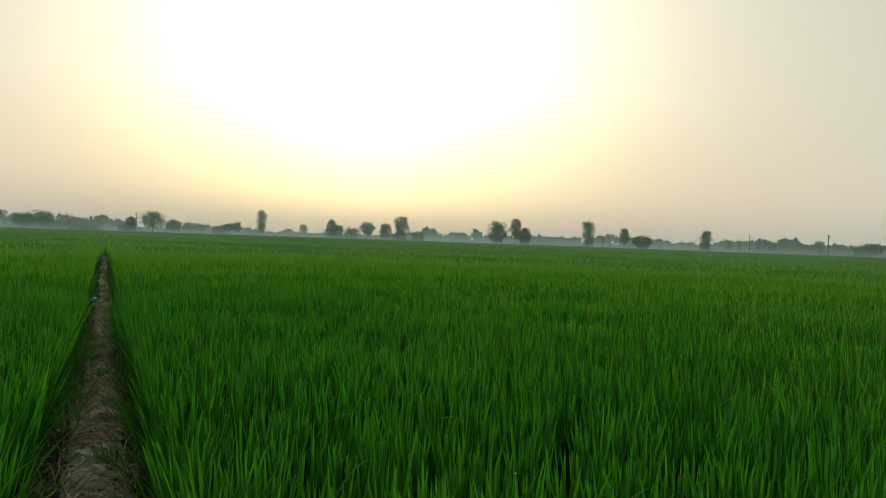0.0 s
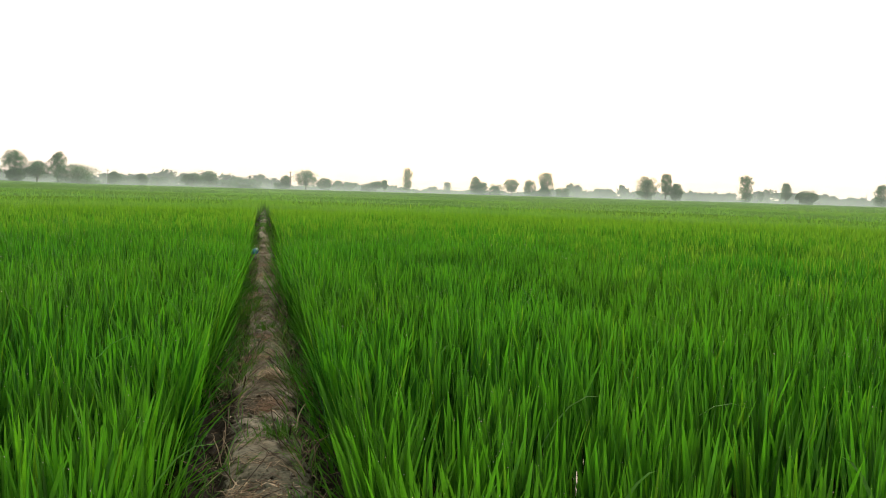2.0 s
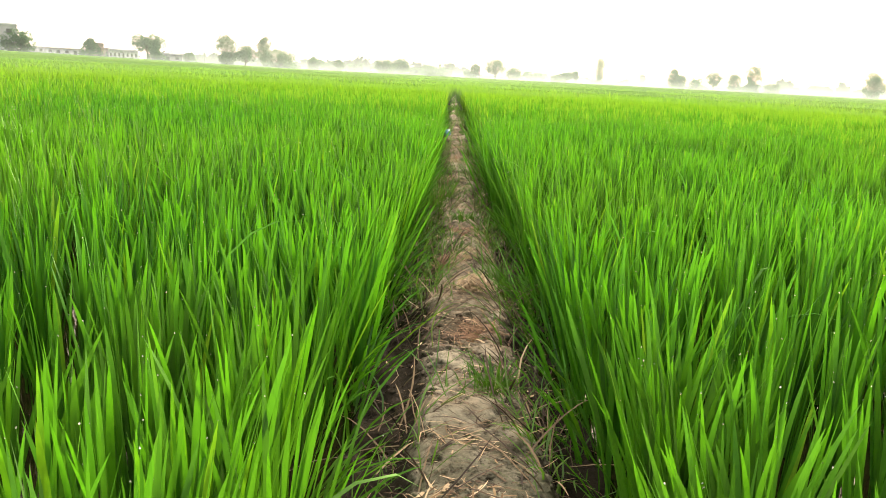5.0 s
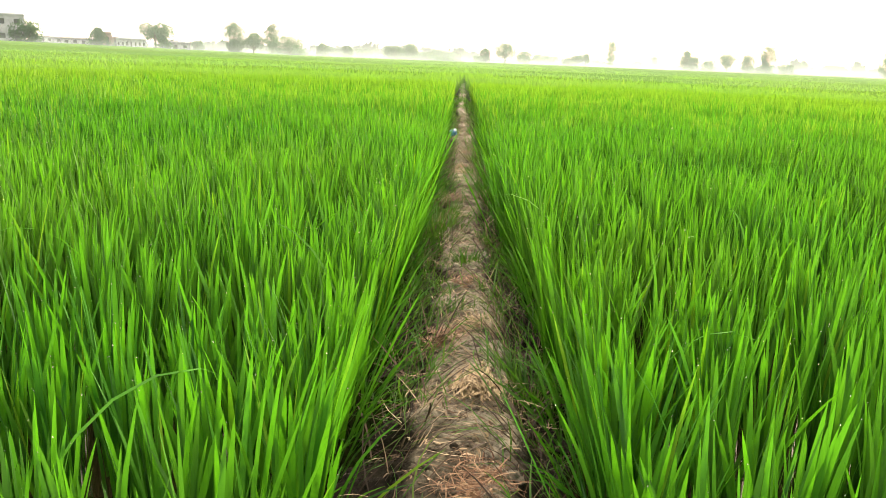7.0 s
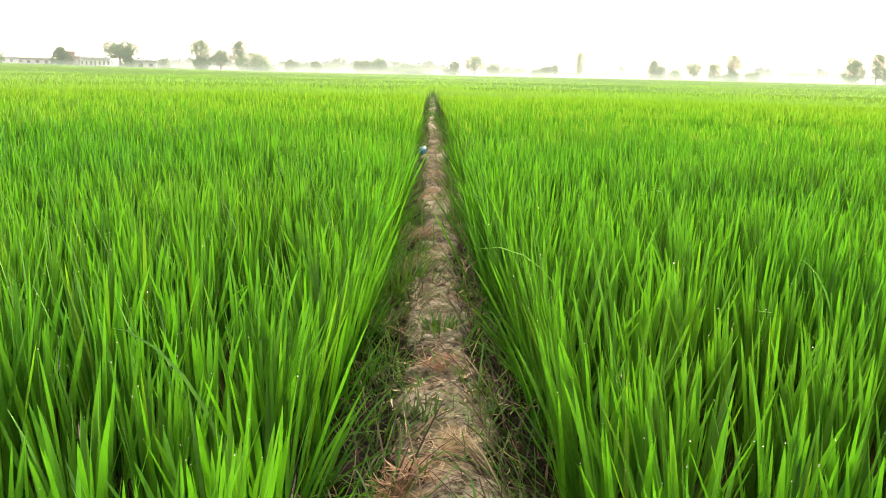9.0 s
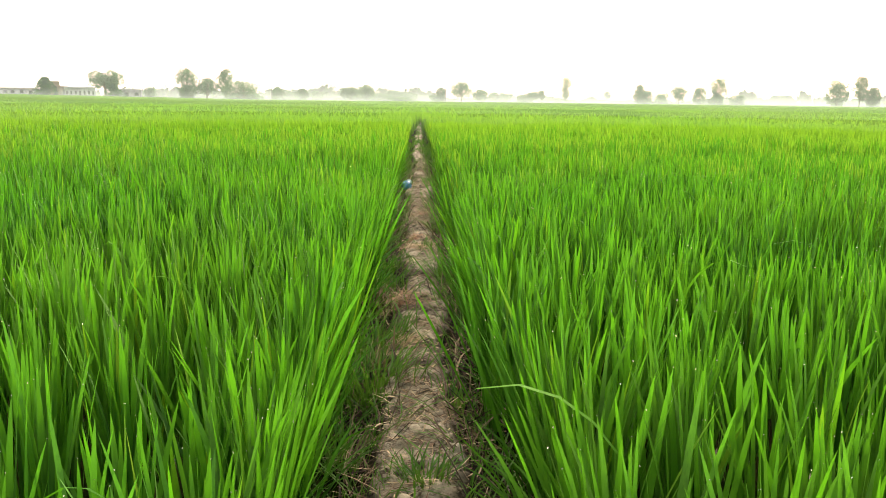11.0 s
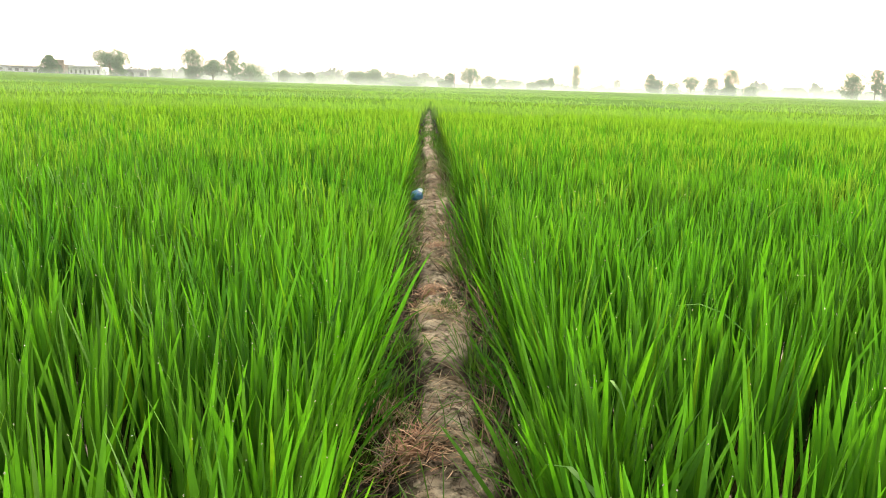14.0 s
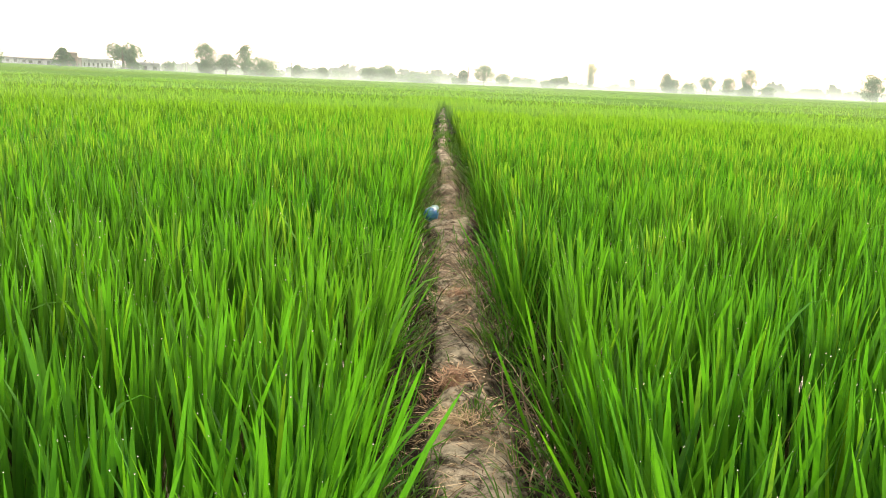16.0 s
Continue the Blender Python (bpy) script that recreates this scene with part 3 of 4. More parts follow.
def build_straw_litter():
    """Loose dry straw trodden into the mud."""
    rng = np.random.default_rng(21)
    k = 26000
    y = rng.uniform(1.0, 26.0, k)
    x = path_centre(y) + rng.normal(0, 0.15, k)
    dens = vnoise(x, y, 0.7, 51) + 0.5 * vnoise(x, y, 0.25, 52)
    keep = dens - np.where(y < 5.7, 0.42, np.where(y < 9.0, -0.15, -0.35)) > rng.uniform(-0.15, 0.9, k)
    x, y = x[keep], y[keep]
    k = len(x)
    z = ground_z(x, y) + 0.004
    v, q, t, _ = blades(rng, x, y, z, np.minimum(rng.exponential(0.05, k) + 0.02, 0.2), rng.uniform(0.0015, 0.005, k), rng.normal(0.25, 0.75, k) + np.pi * rng.integers(0, 2, k), rng.uniform(1.2, 1.57, k), rng.uniform(0.0, 0.4, k), rng.normal(0, 0.5, k), 3, rng.normal(0, 0.8, k))
    ob = part("straw_litter", mesh_from("straw_litter", v, q, t), STRAW)
    tagged(ob, "loose dry straw lying on the muddy path", "straw", kind="stuff")


def build_weeds():
    """Short grass along both edges of the path, thicker in patches."""
    rng = np.random.default_rng(22)
    k = 26000
    y = np.concatenate([rng.uniform(1.5, 30, k), rng.uniform(8.6, 12.0, 2600)])
    side = np.concatenate([rng.choice([-1.0, 1.0], k), -np.ones(2600)])
    off = np.concatenate([np.abs(rng.normal(0.23, 0.08, k)), rng.normal(0.26, 0.10, 2600)])
    y = np.concatenate([y, rng.uniform(24, 48, 4500)])
    side, off = np.concatenate([side, rng.choice([-1.0, 1.0], 4500)]), np.concatenate([off, np.abs(rng.normal(0.0, 0.22, 4500))])
    x = path_centre(y) + side * off
    dens = vnoise(x, y, 0.8, 61) + 0.6 * vnoise(x, y, 0.2, 62)
    keep = dens - np.where(y < 9.0, np.where(side < 0, 0.85, 0.75), 0.2) > rng.uniform(-0.6, 0.8, len(x))
    x, y = x[keep], y[keep]
    k = len(x)
    z = ground_z(x, y)
    ok = z > WATER_Z - 0.03
    x, y, z = x[ok], y[ok], z[ok]
    k = len(x)
    v, q, t, _ = blades(rng, x, y, z - 0.01, rng.uniform(0.15, 0.47, k) ** 2, rng.uniform(0.003, 0.008, k) * np.where(y > 22, 2.2, 1.0), rng.uniform(0, 6.28, k), np.abs(rng.normal(0.6, 0.35, k)), rng.uniform(0.1, 1.2, k), rng.normal(0, 0.6, k), 3)
    ob = part("path_weeds", mesh_from("path_weeds", v, q, t), WEED)
    tagged(ob, "short green and yellowing weeds edging the path", "grass", kind="stuff")


def build_sprawl():
    """Long thin leaves and stalks, green and dead, sprawled over the flanks of the path."""
    rng = np.random.default_rng(23)
    for name, mat, k, label in (("sprawling_grass", WEED, 6400, "long green grass leaves sprawled over the path edges"), ("dead_stalks", STRAW_DARK, 13000, "dead brown stalks and leaves tangled along the path edges")):
        y = rng.uniform(1.5, 26, k)
        side = rng.choice([-1.0, 1.0], k)
        x = path_centre(y) + side * np.abs(rng.normal(0.25, 0.07, k))
        keep = vnoise(x, y, 0.9, 66) + 0.5 * vnoise(x, y, 0.3, 67) - np.where(y < 6.0, 0.32, np.where(y < 9.0, 0.15, 0.0)) > rng.uniform(-0.9, 0.5, k)
        x, y, side = x[keep], y[keep], side[keep]
        k = len(x)
        az = np.where(side > 0, np.pi, 0.0) + rng.normal(0, 1.1, k)
        v, q, t, _ = blades(rng, x, y, np.maximum(ground_z(x, y), WATER_Z) - 0.005, rng.uniform(0.10, 0.36, k), rng.uniform(0.003, 0.008, k), az, rng.uniform(0.6, 1.35, k), rng.uniform(0.2, 0.9, k), rng.normal(0, 0.5, k), 5, rng.normal(0, 0.6, k))
        tagged(part(name, mesh_from(name, v, q, t), mat), label, "grass", kind="stuff")


def build_clods():
    """Crumbled lumps of mud on the path and down its flanks."""
    rng = np.random.default_rng(24)
    k = 13000
    y = rng.uniform(2.0, 20.0, k)
    x = path_centre(y) + rng.normal(0, 0.20, k)
    keep = vnoise(x, y, 0.5, 71) + 0.6 * vnoise(x, y, 0.15, 72) > rng.uniform(-0.8, 0.6, k)
    x, y = x[keep], y[keep]
    z = ground_z(x, y)
    ok = z > WATER_Z - 0.01
    x, y, z = x[ok], y[ok], z[ok]
    k = len(x)
    size = np.minimum(0.004 + rng.exponential(0.006, k), 0.028)
    ring = np.array([[1, 0, 0], [0.5, 0.87, 0], [-0.5, 0.87, 0], [-1, 0, 0], [-0.5, -0.87, 0], [0.5, -0.87, 0]])
    shape = np.concatenate([ring * 1.0 + [0, 0, -0.25], ring * 0.72 + [0, 0, 0.4], [[0, 0, 0.62]]])
    turn = rng.uniform(0, 6.28, k)
    v = shape[None] * rng.uniform(0.6, 1.25, (k, 13, 1)) * (size[:, None] * np.stack([rng.uniform(0.8, 1.6, k), np.ones(k), rng.uniform(0.6, 1.1, k)], 1))[:, None]
    c, sn = np.cos(turn)[:, None], np.sin(turn)[:, None]
    v = np.stack([v[..., 0] * c - v[..., 1] * sn, v[..., 0] * sn + v[..., 1] * c, v[..., 2]], -1) + np.stack([x, y, z + size * 0.1], 1)[:, None]
    quads = np.array([[i, (i + 1) % 6, 6 + (i + 1) % 6, 6 + i] for i in range(6)])
    tris = np.array([[6 + i, 6 + (i + 1) % 6, 12] for i in range(6)])
    base = (np.arange(k) * 13)[:, None, None]
    ob = part("mud_clods", mesh_from("mud_clods", v, base + quads[None], base + tris[None], smooth=False), MUD)
    tagged(ob, "crumbled lumps of brown mud scattered over the path", "mud", kind="stuff")


def build_flakes():
    """Torn bits of dead leaf trodden flat."""
    rng = np.random.default_rng(25)
    k = 10000
    y = rng.uniform(2.0, 24.0, k)
    x = path_centre(y) + rng.normal(0, 0.14, k)
    keep = vnoise(x, y, 0.6, 74) + 0.5 * vnoise(x, y, 0.2, 75) - np.where(y < 6.2, 0.25, 0) > rng.uniform(-0.3, 0.8, k)
    x, y = x[keep], y[keep]
    k = len(x)
    v, q, t, _ = blades(rng, x, y, ground_z(x, y) + 0.006, rng.uniform(0.012, 0.05, k), rng.uniform(0.005, 0.014, k), rng.uniform(0, 6.28, k), rng.uniform(1.2, 1.7, k), rng.normal(0, 0.3, k), rng.normal(0, 0.3, k), 3, rng.normal(0, 0.5, k))
    ob = part("leaf_litter", mesh_from("leaf_litter", v, q, t), STRAW)
    tagged(ob, "torn brown bits of dead leaf trodden flat", "leaves", kind="stuff")


build_straw_litter()
build_clods()
build_flakes()
build_weeds()
build_sprawl()


def straw_clump(x, y, size, mat, label, along=None, count=150, seed=0):
    """A low matted heap of straw pressed onto the path."""
    count *= 2
    rng = np.random.default_rng(300 + seed)
    dx, dy = rng.normal(0, size * 0.33, count), rng.normal(0, size * 0.33, count)
    r = np.hypot(dx, dy) / size
    z = ground_z(x + dx, y + dy) + 0.045 * np.clip(1 - r, 0, 1) * rng.uniform(0.2, 1, count) + 0.004
    az = rng.uniform(0, 6.28, count) if along is None else rng.normal(along, 0.22, count) + np.pi * rng.integers(0, 2, count)
    root = new("straw_clump")
    root.location = (x, y, 0)
    g = np.linspace(-1, 1, 17)
    gx, gy = np.meshgrid(g, g)
    mound = 0.04 * np.clip(1 - np.hypot(gx, gy) + 0.3 * vnoise(gx, gy, 0.4, 90 + seed), 0, 1) + 0.012 * vnoise(gx, gy, 0.16, 95 + seed) - 0.02
    gz = ground_z(x + gx * size * 0.6, y + gy * size * 0.6) + mound
    i = (np.arange(16)[:, None] * 17 + np.arange(16)[None]).ravel()
    part("matted_core", mesh_from("matted_core", np.stack([gx * size * 0.6, gy * size * 0.6, gz], -1), np.stack([i, i + 1, i + 18, i + 17], 1)), mat, root)
    v, q, t, _ = blades(rng, dx, dy, z, rng.uniform(0.15, 0.65, count) * size, rng.uniform(0.002, 0.0055 if along is None else 0.010, count), az, rng.uniform(1.2, 1.6, count), rng.uniform(-0.1, 0.5, count), rng.normal(0, 0.4, count), 5, rng.normal(0, 1.1 if along is None else 0.25, count))
    tagged(part("loose_straw", mesh_from("loose_straw", v, q, t), mat, root), kind="stuff")
    ob = root
    return tagged(ob, label, "straw", group="straw clumps on the path")


def weed_tuft(x, y, size, count, label, mat=None, seed=0):
    """A tuft of short grass that grows on the path."""
    rng = np.random.default_rng(400 + seed)
    dx, dy = rng.normal(0, size * 0.28, count), rng.normal(0, size * 0.28, count)
    az = np.arctan2(dy, dx) + rng.normal(0, 0.7, count)
    ob = new("weed_tuft")
    ob.location = (x, y, 0)
    for name, pick, tall, tilt in (("outer_leaves", slice(0, count // 2), 1.0, 0.55), ("inner_leaves", slice(count // 2, count), 0.9, 0.3)):
        px, py, k = dx[pick], dy[pick], len(dx[pick])
        v, q, t, _ = blades(rng, px, py, ground_z(x + px, y + py) - 0.01, rng.uniform(0.4, 1.0, k) * size * tall, rng.uniform(0.004, 0.009, k), az[pick], np.abs(rng.normal(tilt, 0.3, k)), rng.uniform(0.2, 1.3, k), rng.normal(0, 0.5, k), 4)
        tagged(part(name, mesh_from(name, v, q, t), mat or WEED, ob), kind="stuff")
    return tagged(ob, label, "grass", group="weed tufts on the path")


PALE, RUST = "matted pale dry straw pressed onto the mud path", "rotting orange-brown straw heaped on the mud path"
straw_clump(-0.03, 4.85, 0.20, STRAW, "flattened dull brown straw pressed into wet mud", count=130, seed=1)
straw_clump(0.10, 4.35, 0.20, STRAW_PALE, PALE, count=110, seed=2)
straw_clump(-0.06, 7.72, 0.17, STRAW_RUST, RUST, count=170, seed=3)
straw_clump(0.11, 7.10, 0.17, STRAW_PALE, "short bundle of pale straw laid along the path", along=1.5, count=160, seed=4)
straw_clump(0.12, 7.95, 0.18, STRAW_PALE, PALE, count=120, seed=5)
straw_clump(0.10, 6.45, 0.20, STRAW_RUST, RUST, count=140, seed=6)
straw_clump(0.07, 8.75, 0.18, STRAW_RUST, RUST, count=120, seed=7)
straw_clump(-0.04, 11.62, 0.20, STRAW_RUST, RUST, count=180, seed=8)
straw_clump(0.00, 10.75, 0.16, STRAW_PALE, PALE, count=120, seed=9)
straw_clump(0.04, 13.35, 0.20, STRAW_PALE, PALE, count=150, seed=10)
straw_clump(0.03, 13.75, 0.18, STRAW_RUST, RUST, count=150, seed=11)
straw_clump(0.09, 15.10, 0.16, STRAW_RUST, RUST, count=110, seed=12)
TUFT = "small tuft of green grass growing on the mud path"
weed_tuft(0.16, 5.82, 0.16, 130, TUFT, seed=1)
weed_tuft(0.34, 7.30, 0.26, 220, "leafy clump of green weeds against the rice", seed=2)
weed_tuft(0.02, 8.22, 0.12, 60, TUFT, seed=3)
weed_tuft(-0.17, 10.18, 0.32, 360, "broad clump of long green grass beside the path", seed=4)
weed_tuft(-0.17, 10.85, 0.30, 330, "broad clump of long green grass beside the path", seed=5)
weed_tuft(-0.23, 9.66, 0.24, 200, "broad clump of long green grass beside the path", seed=6)
weed_tuft(0.27, 16.00, 0.20, 130, TUFT, seed=7)
weed_tuft(0.24, 10.05, 0.16, 90, TUFT, seed=16)
weed_tuft(0.30, 12.60, 0.24, 150, "loose clump of green grass leaning over the path", seed=17)
weed_tuft(0.30, 14.40, 0.20, 120, "loose clump of green grass leaning over the path", seed=18)
weed_tuft(0.12, 13.40, 0.13, 70, TUFT, seed=8)
weed_tuft(-0.12, 7.32, 0.14, 40, "small yellowing tuft of grass on the mud path", seed=9)
weed_tuft(0.08, 9.25, 0.15, 90, TUFT, seed=10)
weed_tuft(0.30, 4.65, 0.20, 120, TUFT, seed=11)
weed_tuft(-0.20, 12.9, 0.20, 150, TUFT, seed=12)
DRY = "long yellowing dry grass sprawled beside the path"
weed_tuft(-0.20, 10.50, 0.28, 120, DRY, mat=STRAW_PALE, seed=13)
weed_tuft(-0.22, 12.10, 0.24, 110, DRY, mat=STRAW_PALE, seed=14)
weed_tuft(-0.20, 12.35, 0.26, 170, "broad clump of long green grass beside the path", seed=15)


def plastic_bag(x, y):
    """A crumpled blue bag, knotted, lying at the edge of the path."""
    root = new("plastic_bag")
    root.location = (x, y, float(ground_z(np.array(x), np.array(y))))
    root.rotation_euler = (0, 0, radians(64))
    rng = np.random.default_rng(91)
    u, w = np.meshgrid(np.linspace(0, np.pi, 25), np.linspace(0, 2 * np.pi, 40, endpoint=False))
    cre = 0.10 * vnoise(u * 3, w * 3, 0.9, 81) + 0.07 * np.abs(vnoise(u * 5, np.cos(w) * 4, 0.7, 82)) + 0.05 * vnoise(np.sin(w) * 6, u * 6, 0.5, 83)
    r = 1 + cre
    px, py, pz = 0.062 * np.cos(u) * r, 0.070 * np.sin(u) * np.cos(w) * r, 0.062 + 0.066 * np.sin(u) * np.sin(w) * r
    n_u = u.shape[1]
    rows = u.shape[0]
    q = [(a * n_u + b, a * n_u + b + 1, ((a + 1) % rows) * n_u + b + 1, ((a + 1) % rows) * n_u + b) for a in range(rows) for b in range(n_u - 1)]
    m, n, links, out = material("blue_plastic")
    p = n.new("ShaderNodeBsdfPrincipled")
    tone = noise_node(n, links, 14.0, 3.0)
    links.new(ramp_node(n, links, tone.outputs["Fac"], [(0.3, (0.02, 0.10, 0.28)), (0.55, (0.05, 0.24, 0.46)), (0.75, (0.24, 0.50, 0.62))]), p.inputs["Base Color"])
    p.inputs["Roughness"].default_value = 0.35
    links.new(p.outputs[0], out.inputs["Surface"])
    part("bag_body", mesh_from("bag_body", np.stack([px, py, pz], -1), np.array(q)), m, root)
    m2 = plain_material("pale_plastic", [(0.3, (0.25, 0.55, 0.62)), (0.7, (0.55, 0.75, 0.78))], scale=20.0, rough=0.4)
    v, q2 = tube([(0.05, 0, 0.085), (0.075, 0.004, 0.10), (0.095, 0.01, 0.09), (0.12, 0.02, 0.108)], [0.040, 0.022, 0.030, 0.040], 10)
    part("knotted_neck", mesh_from("knotted_neck", v, q2), m2, root, "pale gathered plastic neck")
    return tagged(root, "crumpled blue plastic bag lying beside the path", "bag")


plastic_bag(-0.095, 17.86)

# ---- the far edge of the fields ----


CROWNS = {                                        # share of the height that is bare trunk, lobes, leaf count, openness
    "round": (0.12, 20, 3600, 0.45), "open": (0.26, 20, 2700, 0.34), "column": (0.12, 16, 2700, 0.40),
    "umbrella": (0.35, 20, 3400, 0.40), "bush": (0.0, 18, 4200, 0.40), "cone": (0.02, 12, 4000, 0.4)}
TREE_LABELS = {
    "round": "leafy round-crowned tree in the mist at the field edge", "open": "sparse open-crowned tree in the mist at the field edge",
    "column": "tall slender tree in the mist at the field edge", "umbrella": "flat-topped spreading tree beside the village",
    "bush": "low dense bush at the misty field edge", "cone": "dark dense pointed shrub beside the village"}


def tree(x, y, height, width, kind="round"):
    rng = np.random.default_rng(int(abs(x) * 37 + abs(y) * 11))
    bare, lobes, count, thick = CROWNS[kind]
    root = new("bush" if kind in ("bush", "cone") else "tree")
    base = float(terrain(np.array(x), np.array(y))) + FIELD_Z
    root.location = (x, y, base)
    height = height - 0.2 - base
    h0, crown_h, rad = height * bare, height * (1 - bare), width / 2 * (1.0 if kind in ("bush", "cone", "umbrella") else 0.84)
    # lobes of the crown
    centres, sizes = [], []
    for i in range(lobes):
        u = (i + rng.uniform(0.2, 0.8)) / lobes
        if kind == "cone":
            spread, lobe = (1 - u) * 0.55, 0.50 - 0.28 * u
        elif kind == "umbrella":
            u = 0.55 + 0.35 * u
            spread, lobe = rng.uniform(0.2, 0.68), 0.34
        elif kind == "column":
            spread, lobe = rng.uniform(0, 0.35), 0.62 - 0.2 * abs(u - 0.5)
        elif kind == "bush":
            u = 0.2 + 0.55 * u
            spread, lobe = rng.uniform(0.1, 0.68), rng.uniform(0.28, 0.42)
        else:
            u = 0.12 + 0.76 * u
            spread, lobe = rng.uniform(0.25, 0.66) * math.sin(math.pi * min(max(u, 0.15), 0.85)), rng.uniform(0.26, 0.44)
        a = i * 2.4 + rng.uniform(-0.5, 0.5)
        centres.append((spread * rad * math.cos(a), spread * rad * math.sin(a), h0 + u * crown_h))
        sizes.append(lobe * rad)
    centres, sizes = np.array(centres), np.array(sizes)
    flat = min(1.0, crown_h / width) if kind in ("bush", "umbrella") else 1.1
    # leaves in sprays over the lobes
    pick = rng.integers(0, lobes, count)
    d = rng.normal(0, 1, (count, 3))
    d /= np.linalg.norm(d, axis=1)[:, None]
    rr = rng.uniform(thick, 1.08, count) ** 0.7
    p = centres[pick] + d * (sizes[pick] * rr)[:, None] * np.array([1, 1, flat])
    lo, hi = np.percentile(p[:, 2], 1), p[:, 2].max()
    p[:, 2] = h0 + (p[:, 2] - lo) / (hi - lo) * crown_h
    across = (p[:, 0] * y - p[:, 1] * x) / math.hypot(x, y)
    p[:, :2] *= (0.82 if kind == "umbrella" else 1.0) * rad / np.percentile(np.abs(across), 96)
    p[:, 2] = np.maximum(p[:, 2], 0.1)
    leaf = math.sqrt(width * height) * 0.021 + 0.06
    u1, u2 = rng.normal(0, 1, (count, 3)), rng.normal(0, 1, (count, 3))
    u1 /= np.linalg.norm(u1, axis=1)[:, None]
    u2 /= np.linalg.norm(u2, axis=1)[:, None]
    s = (leaf * rng.uniform(0.6, 1.5, count))[:, None]
    v = np.stack([p - u1 * s, p - u2 * s * 0.6, p + u1 * s, p + u2 * s * 0.6], 1).reshape(-1, 3)
    part("crown", mesh_from("crown", v, np.arange(count * 4).reshape(-1, 4), None, smooth=False), TREE_LEAF, root)
    # trunk with limbs running up into the lobes
    tr = max(0.07, width * 0.032)
    lean = rng.uniform(-0.04, 0.04, 2) * height
    mid_z = h0 + 0.55 * crown_h
    sets = [tube([(0, 0, -0.1), (lean[0] * 0.3, lean[1] * 0.3, mid_z * 0.45), (lean[0], lean[1], mid_z)], [tr * 1.25, tr, tr * 0.45])]
    for c in centres[:: 2]:
        st = np.array([lean[0] * 0.4, lean[1] * 0.4, min(mid_z * 0.9, max(h0 * 0.85, c[2] * 0.5))])
        bend = (st + c) / 2 + np.array([0, 0, -0.06 * height])
        sets.append(tube([st, bend, c], [tr * 0.6, tr * 0.4, tr * 0.15], 5))
    vs, qs, off = [], [], 0
    for a, b in sets:
        vs.append(a)
        qs.append(b + off)
        off += len(a)
    part("trunk", mesh_from("trunk", np.concatenate(vs), np.concatenate(qs)), BARK, root)
    return tagged(root, TREE_LABELS[kind], "bush" if kind in ("bush", "cone") else "tree", group="trees along the field edge")


def box(bm, x0, x1, y0, y1, z0, z1):
    m = Matrix.Translation(((x0 + x1) / 2, (y0 + y1) / 2, (z0 + z1) / 2)) @ Matrix.Diagonal((x1 - x0, y1 - y0, z1 - z0, 1))
    bmesh.ops.create_cube(bm, size=1.0, matrix=m)


def bm_mesh(name, boxes, bevel=0.0):
    bm = bmesh.new()
    for b in boxes:
        box(bm, *b)
    if bevel:
        bmesh.ops.bevel(bm, geom=bm.edges[:], offset=bevel, segments=1, affect="EDGES")
    me = bpy.data.meshes.new(name)
    bm.to_mesh(me)
    bm.free()
    return me


def utility_pole(x, y, height):
    root = new("utility_pole")
    root.location = (x, y, FIELD_Z)
    v, q = tube([(0, 0, -0.3), (0, 0, height * 0.5), (0.02, 0, height)], [0.17, 0.15, 0.12], 8)
    part("shaft", mesh_from("shaft", v, q), POLE, root)
    part("crossarm", bm_mesh("crossarm", [(-0.6, 0.6, -0.06, 0.06, height - 0.55, height - 0.43)], 0.01), POLE, root)
    for dx in (-0.5, 0.0, 0.5):
        zz = height - 0.43 if dx else height
        v, q = tube([(dx, 0, zz), (dx, 0, zz + 0.1), (dx, 0, zz + 0.2)], [0.05, 0.06, 0.03], 6)
        part("insulator", mesh_from("insulator", v, q), PLASTER, root)
    return tagged(root, "thin weathered utility pole standing beyond the rice", "utility pole", group="utility poles")


